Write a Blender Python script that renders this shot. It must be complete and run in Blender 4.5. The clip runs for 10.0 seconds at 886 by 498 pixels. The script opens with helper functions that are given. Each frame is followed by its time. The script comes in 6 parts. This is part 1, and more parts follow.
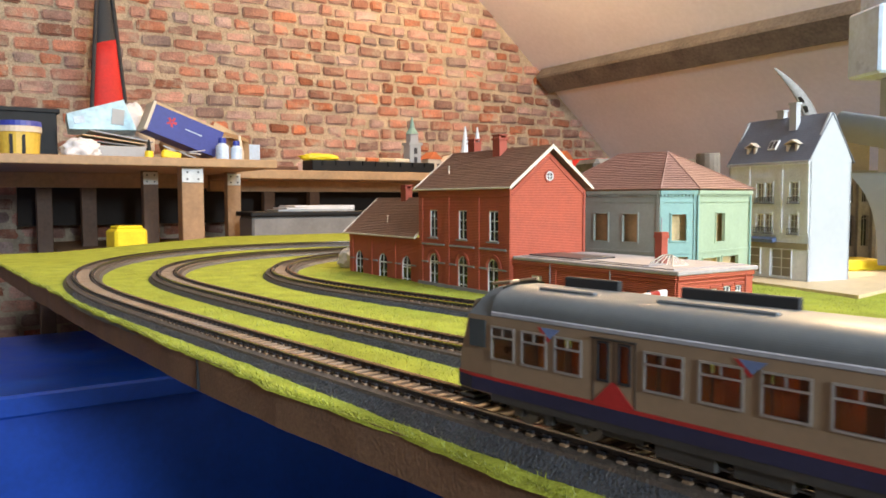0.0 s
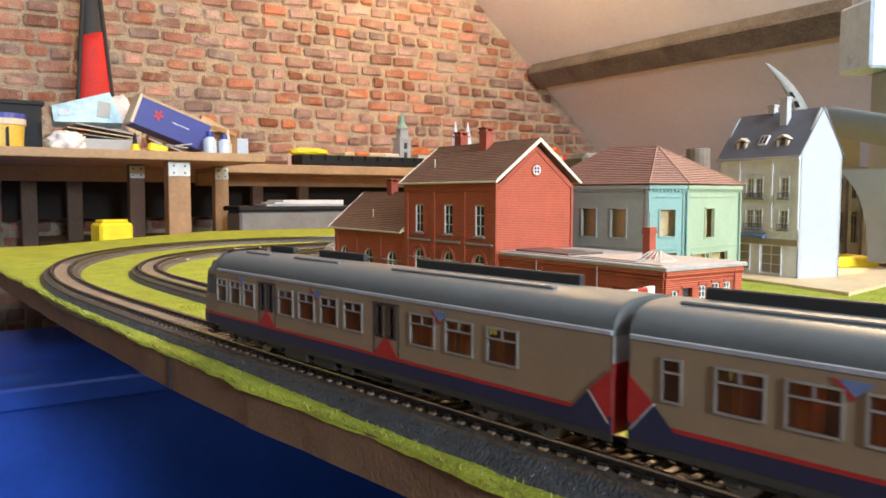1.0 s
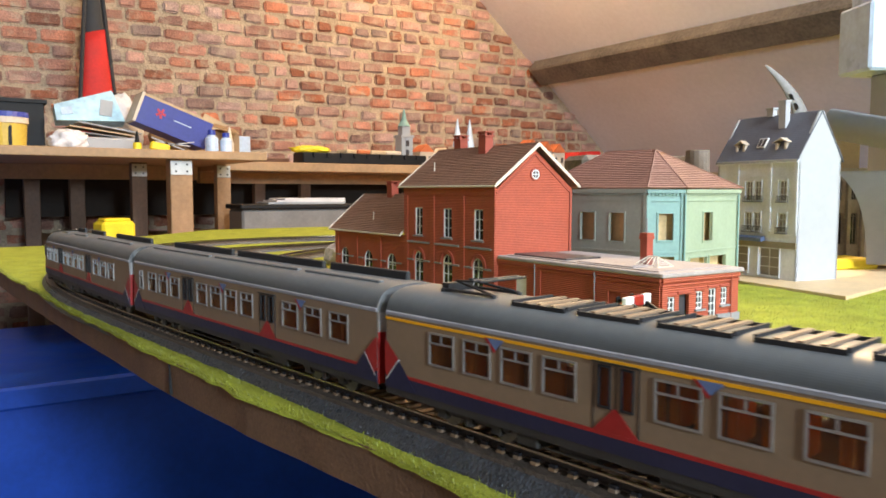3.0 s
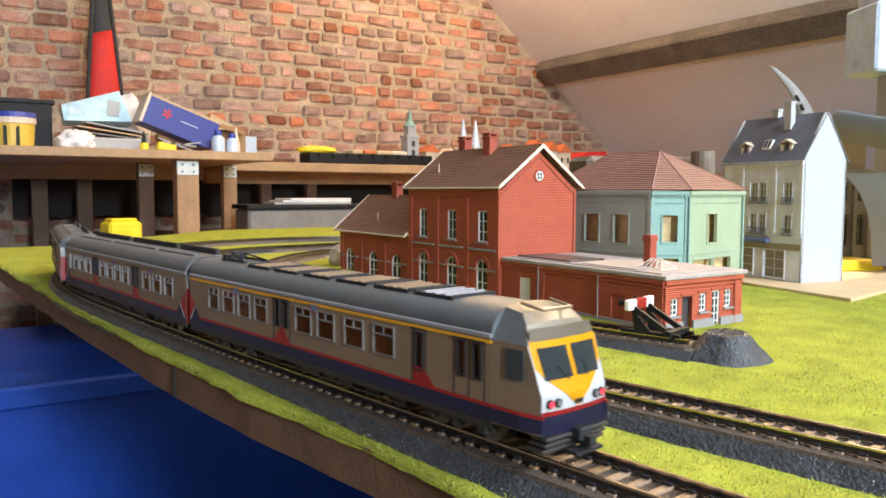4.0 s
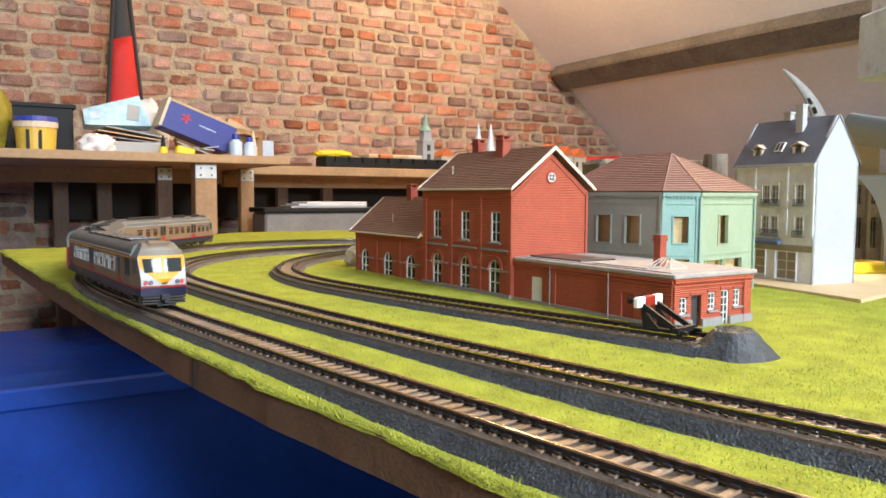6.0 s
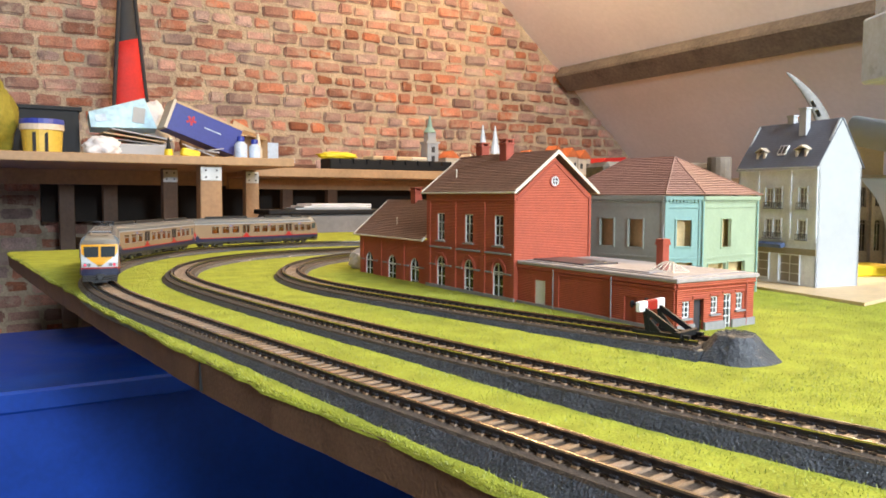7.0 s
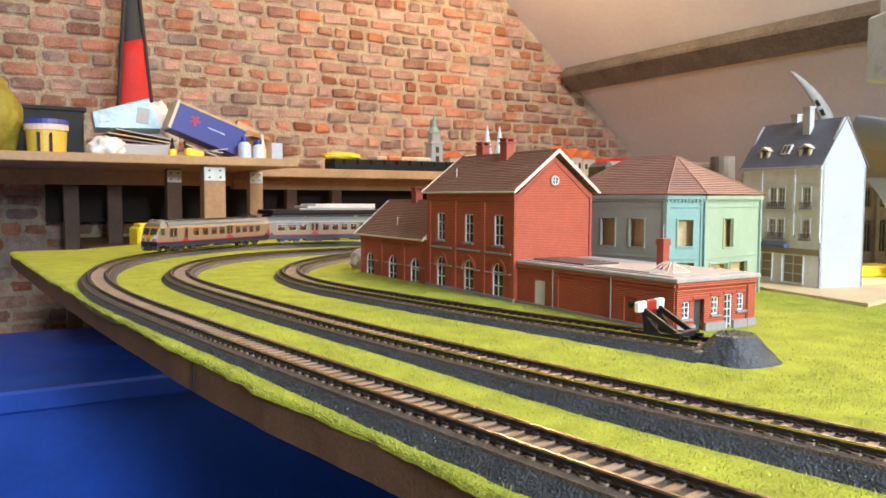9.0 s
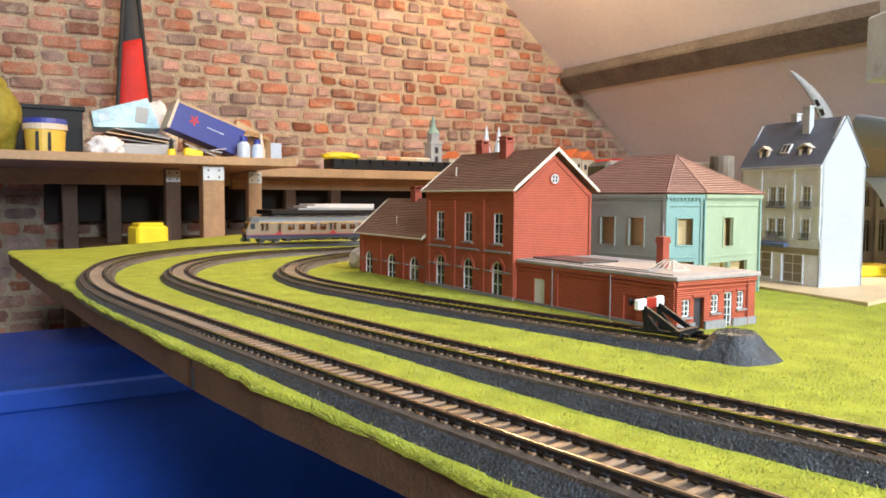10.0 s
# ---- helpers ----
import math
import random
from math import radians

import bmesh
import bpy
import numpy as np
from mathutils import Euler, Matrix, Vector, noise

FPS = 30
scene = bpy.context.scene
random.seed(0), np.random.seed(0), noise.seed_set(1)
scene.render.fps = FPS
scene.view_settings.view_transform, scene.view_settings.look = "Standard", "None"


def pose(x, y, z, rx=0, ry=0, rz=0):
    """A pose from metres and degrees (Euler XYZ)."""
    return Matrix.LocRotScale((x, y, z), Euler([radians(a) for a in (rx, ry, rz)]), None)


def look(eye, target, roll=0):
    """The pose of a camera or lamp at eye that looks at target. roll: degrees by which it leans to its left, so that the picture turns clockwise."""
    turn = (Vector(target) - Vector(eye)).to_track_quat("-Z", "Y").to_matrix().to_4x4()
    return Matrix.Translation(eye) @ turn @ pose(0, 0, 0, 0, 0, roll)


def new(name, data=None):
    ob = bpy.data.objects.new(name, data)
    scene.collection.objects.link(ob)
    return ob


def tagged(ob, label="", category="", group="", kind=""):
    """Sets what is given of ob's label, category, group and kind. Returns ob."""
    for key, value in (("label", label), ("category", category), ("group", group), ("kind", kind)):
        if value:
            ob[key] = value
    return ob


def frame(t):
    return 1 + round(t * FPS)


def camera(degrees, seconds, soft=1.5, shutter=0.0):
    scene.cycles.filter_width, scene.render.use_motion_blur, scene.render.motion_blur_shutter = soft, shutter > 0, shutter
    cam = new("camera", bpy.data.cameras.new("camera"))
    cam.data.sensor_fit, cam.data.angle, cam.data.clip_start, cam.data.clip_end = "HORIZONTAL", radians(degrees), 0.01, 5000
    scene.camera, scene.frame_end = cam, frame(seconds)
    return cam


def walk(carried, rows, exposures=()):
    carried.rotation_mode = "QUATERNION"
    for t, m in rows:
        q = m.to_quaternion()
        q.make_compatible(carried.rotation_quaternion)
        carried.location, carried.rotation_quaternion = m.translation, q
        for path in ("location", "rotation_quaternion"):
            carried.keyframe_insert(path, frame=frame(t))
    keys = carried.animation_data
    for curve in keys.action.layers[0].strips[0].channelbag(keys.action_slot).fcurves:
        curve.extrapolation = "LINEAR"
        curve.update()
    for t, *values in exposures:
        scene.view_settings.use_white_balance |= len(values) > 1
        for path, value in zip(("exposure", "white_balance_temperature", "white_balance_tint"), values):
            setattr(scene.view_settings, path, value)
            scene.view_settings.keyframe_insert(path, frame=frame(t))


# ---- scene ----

cam = camera(60.0, 10.0, soft=1.7, shutter=0.2)
PATH = [
    (0, (-0.3912, -0.4996, 0.0866), (0.1523, 0.3374, 0.0226), -0.18),
    (0.5, (-0.3864, -0.4930, 0.0863), (0.1633, 0.3397, 0.0193), -0.08),
    (1, (-0.3800, -0.4920, 0.0850), (0.1729, 0.3383, 0.0156), 0.08),
    (1.5, (-0.3843, -0.4955, 0.0883), (0.1689, 0.3344, 0.0163), 0.05),
    (2, (-0.3830, -0.4951, 0.0905), (0.1697, 0.3351, 0.0170), 0.08),
    (2.5, (-0.3810, -0.4959, 0.0912), (0.1707, 0.3348, 0.0168), 0.09),
    (4, (-0.3785, -0.4983, 0.0937), (0.1646, 0.3379, 0.0183), 0.12),
    (4.5, (-0.3806, -0.5019, 0.0912), (0.1571, 0.3379, 0.0171), 0.16),
    (5, (-0.3832, -0.5056, 0.0930), (0.1495, 0.3376, 0.0205), 0.14),
    (5.5, (-0.3828, -0.5070, 0.0897), (0.1464, 0.3385, 0.0192), 0.19),
    (7, (-0.3843, -0.5118, 0.0926), (0.1371, 0.3388, 0.0249), 0.19),
    (7.5, (-0.3842, -0.5119, 0.0925), (0.1347, 0.3403, 0.0251), 0.20),
    (8, (-0.3840, -0.5112, 0.0925), (0.1331, 0.3421, 0.0251), 0.20),
    (8.5, (-0.3805, -0.5108, 0.0918), (0.1353, 0.3433, 0.0247), 0.20),
    (9, (-0.3773, -0.5107, 0.0916), (0.1378, 0.3437, 0.0247), 0.21),
    (9.5, (-0.3764, -0.5101, 0.0913), (0.1388, 0.3444, 0.0246), 0.23),
    (10, (-0.3770, -0.5095, 0.0893), (0.1395, 0.3443, 0.0237), 0.31),
]
walk(cam, [(t, look(eye, target, roll)) for t, eye, target, roll in PATH], exposures=[(0, 0.42), (10, 0.42)])

# ---------- light ----------
world = bpy.data.worlds.new("attic_daylight")
scene.world = world
world.use_nodes = True
sky = world.node_tree.nodes.new("ShaderNodeTexSky")
sky.sky_type, sky.sun_disc = "NISHITA", False
sky.sun_elevation, sky.sun_rotation = radians(40), radians(120)
world.node_tree.links.new(sky.outputs[0], world.node_tree.nodes["Background"].inputs[0])
world.node_tree.nodes["Background"].inputs[1].default_value = 0.1


def area_lamp(name, eye, target, sx, sy, watts, colour):
    data = bpy.data.lights.new(name, "AREA")
    data.shape, data.size, data.size_y, data.energy, data.color = "RECTANGLE", sx, sy, watts, colour
    ob = new(name, data)
    ob.matrix_world = look(eye, target)
    return ob


# unseen sources assumed from the fall of light, with no openings or fittings built: a roof window and a window in the
# end wall behind the camera, a warm lamp hanging under the slope on the far side of the tracks, and a second warm bulb
# by the brick wall
area_lamp("roof_window_light", (0.45, -2.0, 1.55), (0.05, 0.3, 0.0), 0.6, 0.7, 66, (0.88, 0.94, 1.0))
area_lamp("end_window_light", (-0.37, -2.57, 0.60), (-0.35, 1.0, 0.25), 0.22, 0.30, 52, (0.72, 0.87, 1.0))


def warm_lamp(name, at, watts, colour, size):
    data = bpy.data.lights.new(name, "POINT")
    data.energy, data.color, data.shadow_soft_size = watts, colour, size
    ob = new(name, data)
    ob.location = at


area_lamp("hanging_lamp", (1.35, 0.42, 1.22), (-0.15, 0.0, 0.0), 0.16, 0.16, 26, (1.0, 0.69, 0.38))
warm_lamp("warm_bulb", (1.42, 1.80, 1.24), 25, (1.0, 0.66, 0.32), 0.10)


# ---------- materials ----------
def mat(name, colour, rough=0.6, metal=0.0, dark=0.75, scale=60.0, bump=0.15, fine=6.0, light=1.1, per_object=0.0, per_island=0.0,
        spec=0.5, lines=None, emit=0.0, depth=0.001, smear=None):
    """A surface with grain at two scales, optional ruled relief (spacing along z), and piece to piece variation."""
    m = bpy.data.materials.new(name)
    m.use_nodes = True
    nt = m.node_tree
    b = nt.nodes["Principled BSDF"]
    n, l = nt.nodes.new, nt.links.new
    tc = n("ShaderNodeTexCoord")
    big, small = n("ShaderNodeTexNoise"), n("ShaderNodeTexNoise")
    big.inputs["Scale"].default_value, big.inputs["Detail"].default_value = scale, 4
    small.inputs["Scale"].default_value, small.inputs["Detail"].default_value = scale * fine, 3
    for k in (big, small):
        l(tc.outputs["Object"], k.inputs["Vector"])
    mix = n("ShaderNodeMix")
    mix.data_type = "FLOAT"
    mix.inputs[0].default_value = 0.45
    l(big.outputs["Fac"], mix.inputs[2])
    l(small.outputs["Fac"], mix.inputs[3])
    ramp = n("ShaderNodeValToRGB")
    c = Vector(colour)
    ramp.color_ramp.elements[0].position, ramp.color_ramp.elements[1].position = 0.3, 0.7
    ramp.color_ramp.elements[0].color = (*(c * dark), 1)
    ramp.color_ramp.elements[1].color = (*[min(v * light, 1) for v in c], 1)
    l(mix.outputs[0], ramp.inputs[0])
    out = ramp.outputs[0]
    if per_object or per_island:
        if per_object:
            src = n("ShaderNodeObjectInfo").outputs["Random"]
        else:
            src = n("ShaderNodeNewGeometry").outputs["Random Per Island"]
        hsv = n("ShaderNodeHueSaturation")
        mr = n("ShaderNodeMapRange")
        v = per_object or per_island
        mr.inputs[3].default_value, mr.inputs[4].default_value = 1 - v, 1 + v
        l(src, mr.inputs[0])
        l(mr.outputs[0], hsv.inputs["Value"])
        wn = n("ShaderNodeTexWhiteNoise")
        wn.noise_dimensions = "1D"
        l(src, wn.inputs["W"])
        mh = n("ShaderNodeMapRange")
        mh.inputs[3].default_value, mh.inputs[4].default_value = 1 - 1.1 * v, 1 + 0.4 * v
        l(wn.outputs["Value"], mh.inputs[0])
        l(mh.outputs[0], hsv.inputs["Saturation"])
        l(out, hsv.inputs["Color"])
        out = hsv.outputs[0]
    if smear:
        sm, sr, mx = n("ShaderNodeTexNoise"), n("ShaderNodeValToRGB"), n("ShaderNodeMix")
        sm.inputs["Scale"].default_value, sm.inputs["Detail"].default_value, sm.inputs["Roughness"].default_value = 14, 6, 0.75
        geo = n("ShaderNodeNewGeometry")
        l(geo.outputs["Position"], sm.inputs["Vector"])
        sr.color_ramp.elements[0].position, sr.color_ramp.elements[1].position = 0.50, 0.70
        l(sm.outputs["Fac"], sr.inputs[0])
        mx.data_type = "RGBA"
        l(sr.outputs[0], mx.inputs[0])
        l(out, mx.inputs[6])
        mx.inputs[7].default_value = (*smear, 1)
        out = mx.outputs[2]
    l(out, b.inputs["Base Color"])
    rr = n("ShaderNodeMapRange")
    rr.inputs[3].default_value, rr.inputs[4].default_value = max(rough - 0.12, 0.02), min(rough + 0.12, 1)
    l(big.outputs["Fac"], rr.inputs[0])
    l(rr.outputs[0], b.inputs["Roughness"])
    b.inputs["Metallic"].default_value = metal
    b.inputs["Specular IOR Level"].default_value = spec
    height = small.outputs["Fac"]
    if lines:
        w = n("ShaderNodeTexWave")
        w.bands_direction = lines[0]
        w.wave_profile = "SAW" if len(lines) > 2 else "SIN"
        w.inputs["Scale"].default_value = 1 / lines[1] / 3.183
        w.inputs["Distortion"].default_value = 0.15
        l(tc.outputs["Object"], w.inputs["Vector"])
        add = n("ShaderNodeMath")
        add.operation = "MULTIPLY_ADD"
        add.inputs[1].default_value = 0.35
        l(small.outputs["Fac"], add.inputs[0])
        l(w.outputs["Fac"], add.inputs[2])
        height = add.outputs[0]
    bp = n("ShaderNodeBump")
    bp.inputs["Strength"].default_value = bump
    bp.inputs["Distance"].default_value = depth
    l(height, bp.inputs["Height"])
    l(bp.outputs[0], b.inputs["Normal"])
    if emit:
        b.inputs["Emission Color"].default_value = (*colour, 1)
        b.inputs["Emission Strength"].default_value = emit
    return m


def glass(name, tint, rough=0.05, alpha=0.35):
    m = bpy.data.materials.new(name)
    m.use_nodes = True
    b = m.node_tree.nodes["Principled BSDF"]
    b.inputs["Base Color"].default_value = (*tint, 1)
    b.inputs["Roughness"].default_value = rough
    b.inputs["Alpha"].default_value = alpha
    return m


M = {}
M["grass"] = mat("static_grass", (0.31, 0.335, 0.045), 0.95, scale=45, dark=0.62, light=1.25, bump=0.9, fine=18, spec=0.1)
M["blade"] = mat("grass_fibre", (0.33, 0.36, 0.05), 0.9, scale=30, dark=0.65, light=1.3, bump=0.0, spec=0.1, per_island=0.25)
M["foam"] = mat("ballast_foam", (0.036, 0.041, 0.050), 0.36, scale=120, dark=0.55, light=1.6, bump=0.9, fine=6, depth=0.0012)
M["gravel"] = mat("ballast_grains", (0.045, 0.050, 0.060), 0.25, scale=150, dark=0.6, light=1.5, bump=0.6, per_island=0.5)
M["sleeper"] = mat("sleeper_plastic", (0.22, 0.135, 0.075), 0.42, scale=300, dark=0.6, light=1.35, bump=0.2, per_object=0.2)
M["sleeper_far"] = mat("sleeper_plastic_far", (0.13, 0.085, 0.055), 0.42, scale=300, dark=0.6, light=1.35, bump=0.2, per_island=0.2)
M["chair"] = mat("rail_chair_plastic", (0.022, 0.021, 0.024), 0.2, scale=300)
M["rail"] = mat("rail_nickel", (0.58, 0.50, 0.40), 0.2, 1.0, scale=80, dark=0.7, bump=0.02)
M["infill"] = mat("ballast_infill", (0.070, 0.050, 0.037), 0.75, scale=200, dark=0.5, light=1.5, bump=0.8)
M["railside"] = mat("rail_weathered", (0.035, 0.026, 0.022), 0.35, 0.3, scale=150)
M["fibreboard"] = mat("fibreboard_edge", (0.16, 0.085, 0.045), 0.85, scale=40, dark=0.6, light=1.3, bump=0.5, fine=14)
M["redbrick"] = mat("model_brick_red", (0.43, 0.085, 0.042), 0.62, scale=70, dark=0.8, light=1.12, bump=0.7, lines=("Z", 0.0014), depth=0.0007)
M["redplain"] = mat("model_red_plain", (0.34, 0.066, 0.037), 0.6, scale=90, dark=0.8, bump=0.1)
M["tile"] = mat("model_roof_tile", (0.36, 0.195, 0.135), 0.5, scale=60, dark=0.75, light=1.2, bump=1.0, lines=("Z", 0.0021, 1), depth=0.0030)
M["cream"] = mat("model_cream_trim", (0.66, 0.56, 0.44), 0.5, scale=120, dark=0.85, bump=0.05)
M["stone"] = mat("model_grey_stone", (0.27, 0.26, 0.26), 0.7, scale=150, dark=0.75, bump=0.2)
M["white"] = mat("model_white_frame", (0.75, 0.74, 0.72), 0.5, scale=100, dark=0.85, bump=0.05)
M["greywin"] = mat("model_grey_frame", (0.74, 0.74, 0.72), 0.5, scale=100, dark=0.85, bump=0.05)
M["felt"] = mat("model_roof_felt", (0.36, 0.31, 0.29), 0.75, scale=70, dark=0.75, light=1.15, bump=0.3)
M["darkpanel"] = mat("model_dark_roof_panel", (0.055, 0.05, 0.055), 0.4, scale=100)
M["pane"] = glass("model_pane", (0.035, 0.04, 0.045), 0.06, 0.8)
M["skylight"] = glass("model_skylight", (0.70, 0.62, 0.55), 0.12, 0.22)
M["black"] = mat("black_plastic", (0.012, 0.012, 0.013), 0.55, scale=90, spec=0.25)
M["printpane"] = glass("printed_card_pane", (0.26, 0.225, 0.19), 0.4, 0.97)
M["balcony"] = mat("printed_grey_railing", (0.17, 0.18, 0.20), 0.6, scale=80)
M["interior"] = mat("house_interior_card", (0.74, 0.52, 0.27), 0.8, scale=60)
M["mint"] = mat("house_mint_green", (0.31, 0.37, 0.255), 0.65, scale=60, dark=0.9, bump=0.08)
M["teal"] = mat("house_teal", (0.22, 0.36, 0.33), 0.65, scale=60, dark=0.88, bump=0.08)
M["greygreen"] = mat("house_grey_green", (0.26, 0.27, 0.23), 0.65, scale=60, dark=0.88, bump=0.08)
M["houseroof"] = mat("house_roof_tile", (0.38, 0.20, 0.155), 0.6, scale=50, dark=0.8, light=1.15, bump=1.0, lines=("Z", 0.0024, 1), depth=0.0035)
M["paperwhite"] = mat("white_card", (0.40, 0.405, 0.42), 0.7, scale=25, dark=0.93, light=1.04, bump=0.03)
M["papergrey"] = mat("printed_card_facade", (0.72, 0.74, 0.78), 0.7, scale=80, dark=0.8, bump=0.05)
M["papershop"] = mat("printed_card_shop", (0.30, 0.25, 0.16), 0.7, scale=80, dark=0.8, bump=0.05)
M["slate"] = mat("printed_card_slate", (0.12, 0.13, 0.165), 0.65, scale=70, dark=0.8, bump=0.1, lines=("Z", 0.002))
M["church"] = mat("printed_card_church", (0.28, 0.26, 0.22), 0.75, scale=60, dark=0.6, bump=0.2)
M["blueawning"] = mat("printed_blue_awning", (0.12, 0.17, 0.33), 0.6, scale=80)
M["yellow"] = mat("yellow_plastic", (0.85, 0.62, 0.02), 0.45, scale=40, dark=0.85, bump=0.05)
M["ply"] = mat("plywood", (0.62, 0.46, 0.27), 0.6, scale=25, dark=0.82, light=1.08, bump=0.1)
M["plyedge"] = mat("plywood_edge", (0.36, 0.22, 0.11), 0.7, scale=90, dark=0.7)
M["shelf"] = mat("shelf_fibreboard", (0.44, 0.27, 0.14), 0.6, scale=14, dark=0.7, light=1.12, bump=0.15)
M["post"] = mat("softwood_post", (0.35, 0.205, 0.105), 0.65, scale=18, dark=0.7, light=1.15, bump=0.2, lines=("X", 0.02))
# the same post wood, darkened to paint the backlit side of the rear posts
M["darkpost"] = mat("backlit_dark_post", (0.15, 0.085, 0.05), 0.65, scale=18, dark=0.7, light=1.15, bump=0.2, lines=("X", 0.02))
M["steel"] = mat("galvanised_bracket", (0.55, 0.55, 0.55), 0.4, 0.6, scale=40, dark=0.8)
M["beam"] = mat("old_roof_beam", (0.135, 0.112, 0.092), 0.8, scale=9, dark=0.5, light=1.7, bump=0.5, fine=9, depth=0.004)
M["plaster"] = mat("sloping_plaster", (0.82, 0.79, 0.84), 0.85, scale=2.5, dark=0.9, light=1.04, bump=0.12, fine=20)
M["plainwall"] = mat("plain_attic_wall", (0.30, 0.27, 0.24), 0.85, scale=4)
M["floor"] = mat("attic_floorboards", (0.09, 0.055, 0.035), 0.6, scale=8, dark=0.6)
M["mortar"] = mat("lime_mortar", (0.54, 0.425, 0.30), 0.95, scale=14, dark=0.55, light=1.15, bump=0.9, fine=9, depth=0.006)
M["brick"] = mat("old_brick", (0.39, 0.170, 0.112), 0.9, smear=(0.47, 0.38, 0.29), scale=26, dark=0.5, light=1.45, bump=0.8, fine=7, per_object=0.42, depth=0.004)
M["brickrest"] = mat("old_brick_rest", (0.39, 0.170, 0.112), 0.9, smear=(0.47, 0.38, 0.29), scale=26, dark=0.5, light=1.45, bump=0.8, fine=7, per_island=0.42, depth=0.004)
M["darkback"] = mat("dark_fill", (0.035, 0.026, 0.02), 0.9, scale=8)
M["bluebox"] = mat("blue_lacquered_steel", (0.015, 0.10, 0.64), 0.35, scale=12, dark=0.85, bump=0.03)
# train
M["beige"] = mat("train_beige", (0.215, 0.145, 0.090), 0.42, scale=60, dark=0.9, bump=0.03)
M["roof"] = mat("train_roof_grey", (0.085, 0.094, 0.100), 0.45, scale=60, dark=0.85, bump=0.04)
M["brow"] = mat("train_cab_roof", (0.19, 0.155, 0.115), 0.4, scale=60, dark=0.9, bump=0.03)
M["roofline"] = mat("train_roof_edge", (0.30, 0.30, 0.33), 0.35, scale=60, bump=0.03)
M["navy"] = mat("train_navy", (0.014, 0.015, 0.048), 0.4, scale=60)
M["red"] = mat("train_red", (0.33, 0.014, 0.013), 0.4, scale=60)
M["trainwhite"] = mat("train_white", (0.37, 0.37, 0.375), 0.4, scale=60, dark=0.92)
M["trainyellow"] = mat("train_yellow", (0.80, 0.37, 0.005), 0.4, scale=60, dark=0.92)
M["silver"] = mat("train_window_frame", (0.42, 0.40, 0.38), 0.35, 0.7, scale=100)
M["under"] = mat("train_underframe", (0.035, 0.031, 0.028), 0.5, scale=90, dark=0.6)
M["wheel"] = mat("train_wheel_metal", (0.20, 0.19, 0.18), 0.35, 0.8, scale=90)
M["trainpane"] = glass("train_pane", (0.10, 0.032, 0.008), 0.04, 0.38)
M["cabpane"] = glass("train_cab_pane", (0.045, 0.055, 0.06), 0.04, 0.92)
M["seat"] = mat("train_orange_seat", (0.85, 0.27, 0.04), 0.6, scale=60)
seat_nodes = M["seat"].node_tree
mixed, thin = seat_nodes.nodes.new("ShaderNodeMixShader"), seat_nodes.nodes.new("ShaderNodeBsdfTranslucent")
thin.inputs["Color"].default_value = (0.95, 0.30, 0.03, 1)
mixed.inputs[0].default_value = 0.6
seat_nodes.links.new(seat_nodes.nodes["Principled BSDF"].outputs[0], mixed.inputs[1])
seat_nodes.links.new(thin.outputs[0], mixed.inputs[2])
seat_nodes.links.new(mixed.outputs[0], seat_nodes.nodes["Material Output"].inputs[0])
M["dark"] = mat("train_dark_rubber", (0.012, 0.012, 0.014), 0.6, scale=80)
M["taillight"] = mat("train_tail_light", (0.8, 0.03, 0.06), 0.3, emit=0.8)
M["lamp"] = mat("train_lamp_glass", (0.16, 0.15, 0.15), 0.2)
# clutter
M["cloudprint"] = mat("carton_sky_print", (0.42, 0.62, 0.85), 0.5, scale=9, dark=0.55, light=1.5, bump=0.02)
M["navyprint"] = mat("book_navy_cover", (0.035, 0.05, 0.30), 0.5, scale=20)
M["paperedge"] = mat("book_paper_edge", (0.62, 0.45, 0.27), 0.7, scale=60)
M["redprint"] = mat("red_print", (0.55, 0.03, 0.05), 0.5, scale=60)
M["tub"] = mat("tub_yellow_label", (0.72, 0.50, 0.08), 0.4, scale=20)
M["bluelid"] = mat("blue_lid", (0.03, 0.05, 0.35), 0.4, scale=40)
M["tissue"] = mat("white_plastic_bag", (0.75, 0.72, 0.72), 0.6, scale=18, dark=0.85, bump=0.5, depth=0.004)
M["olive"] = mat("olive_sack", (0.32, 0.27, 0.03), 0.6, scale=14, dark=0.5, bump=0.4, depth=0.004)
M["finred"] = mat("red_cloth", (0.62, 0.025, 0.02), 0.7, scale=20, dark=0.8)
M["finblack"] = mat("black_cloth", (0.03, 0.03, 0.034), 0.7, scale=20)
M["clear"] = mat("pale_blue_plastic", (0.55, 0.66, 0.82), 0.3, scale=30)
M["orange"] = mat("orange_roof_plastic", (0.62, 0.17, 0.06), 0.5, scale=40)
M["crate"] = mat("grey_storage_crate", (0.20, 0.19, 0.18), 0.5, scale=20)
M["horn"] = mat("grey_metal_model", (0.24, 0.23, 0.22), 0.6, 0.0, scale=40, dark=0.7)


# ---------- mesh helpers ----------
def finish(name, bm, material, parent=None, label="", smooth=False):
    me = bpy.data.meshes.new(name)
    if smooth:
        for f in bm.faces:
            f.smooth = True
    bm.to_mesh(me)
    bm.free()
    for m in material if isinstance(material, (list, tuple)) else [material]:
        me.materials.append(m)
    ob = new(name, me)
    if parent:
        ob.parent = parent
    if label:
        ob["label"] = label
    return ob


def part(name, bm, material, parent, label="", smooth=False):
    """Links a bmesh as one mesh object under a thing or a part."""
    return finish(name, bm, material, parent, label, smooth)


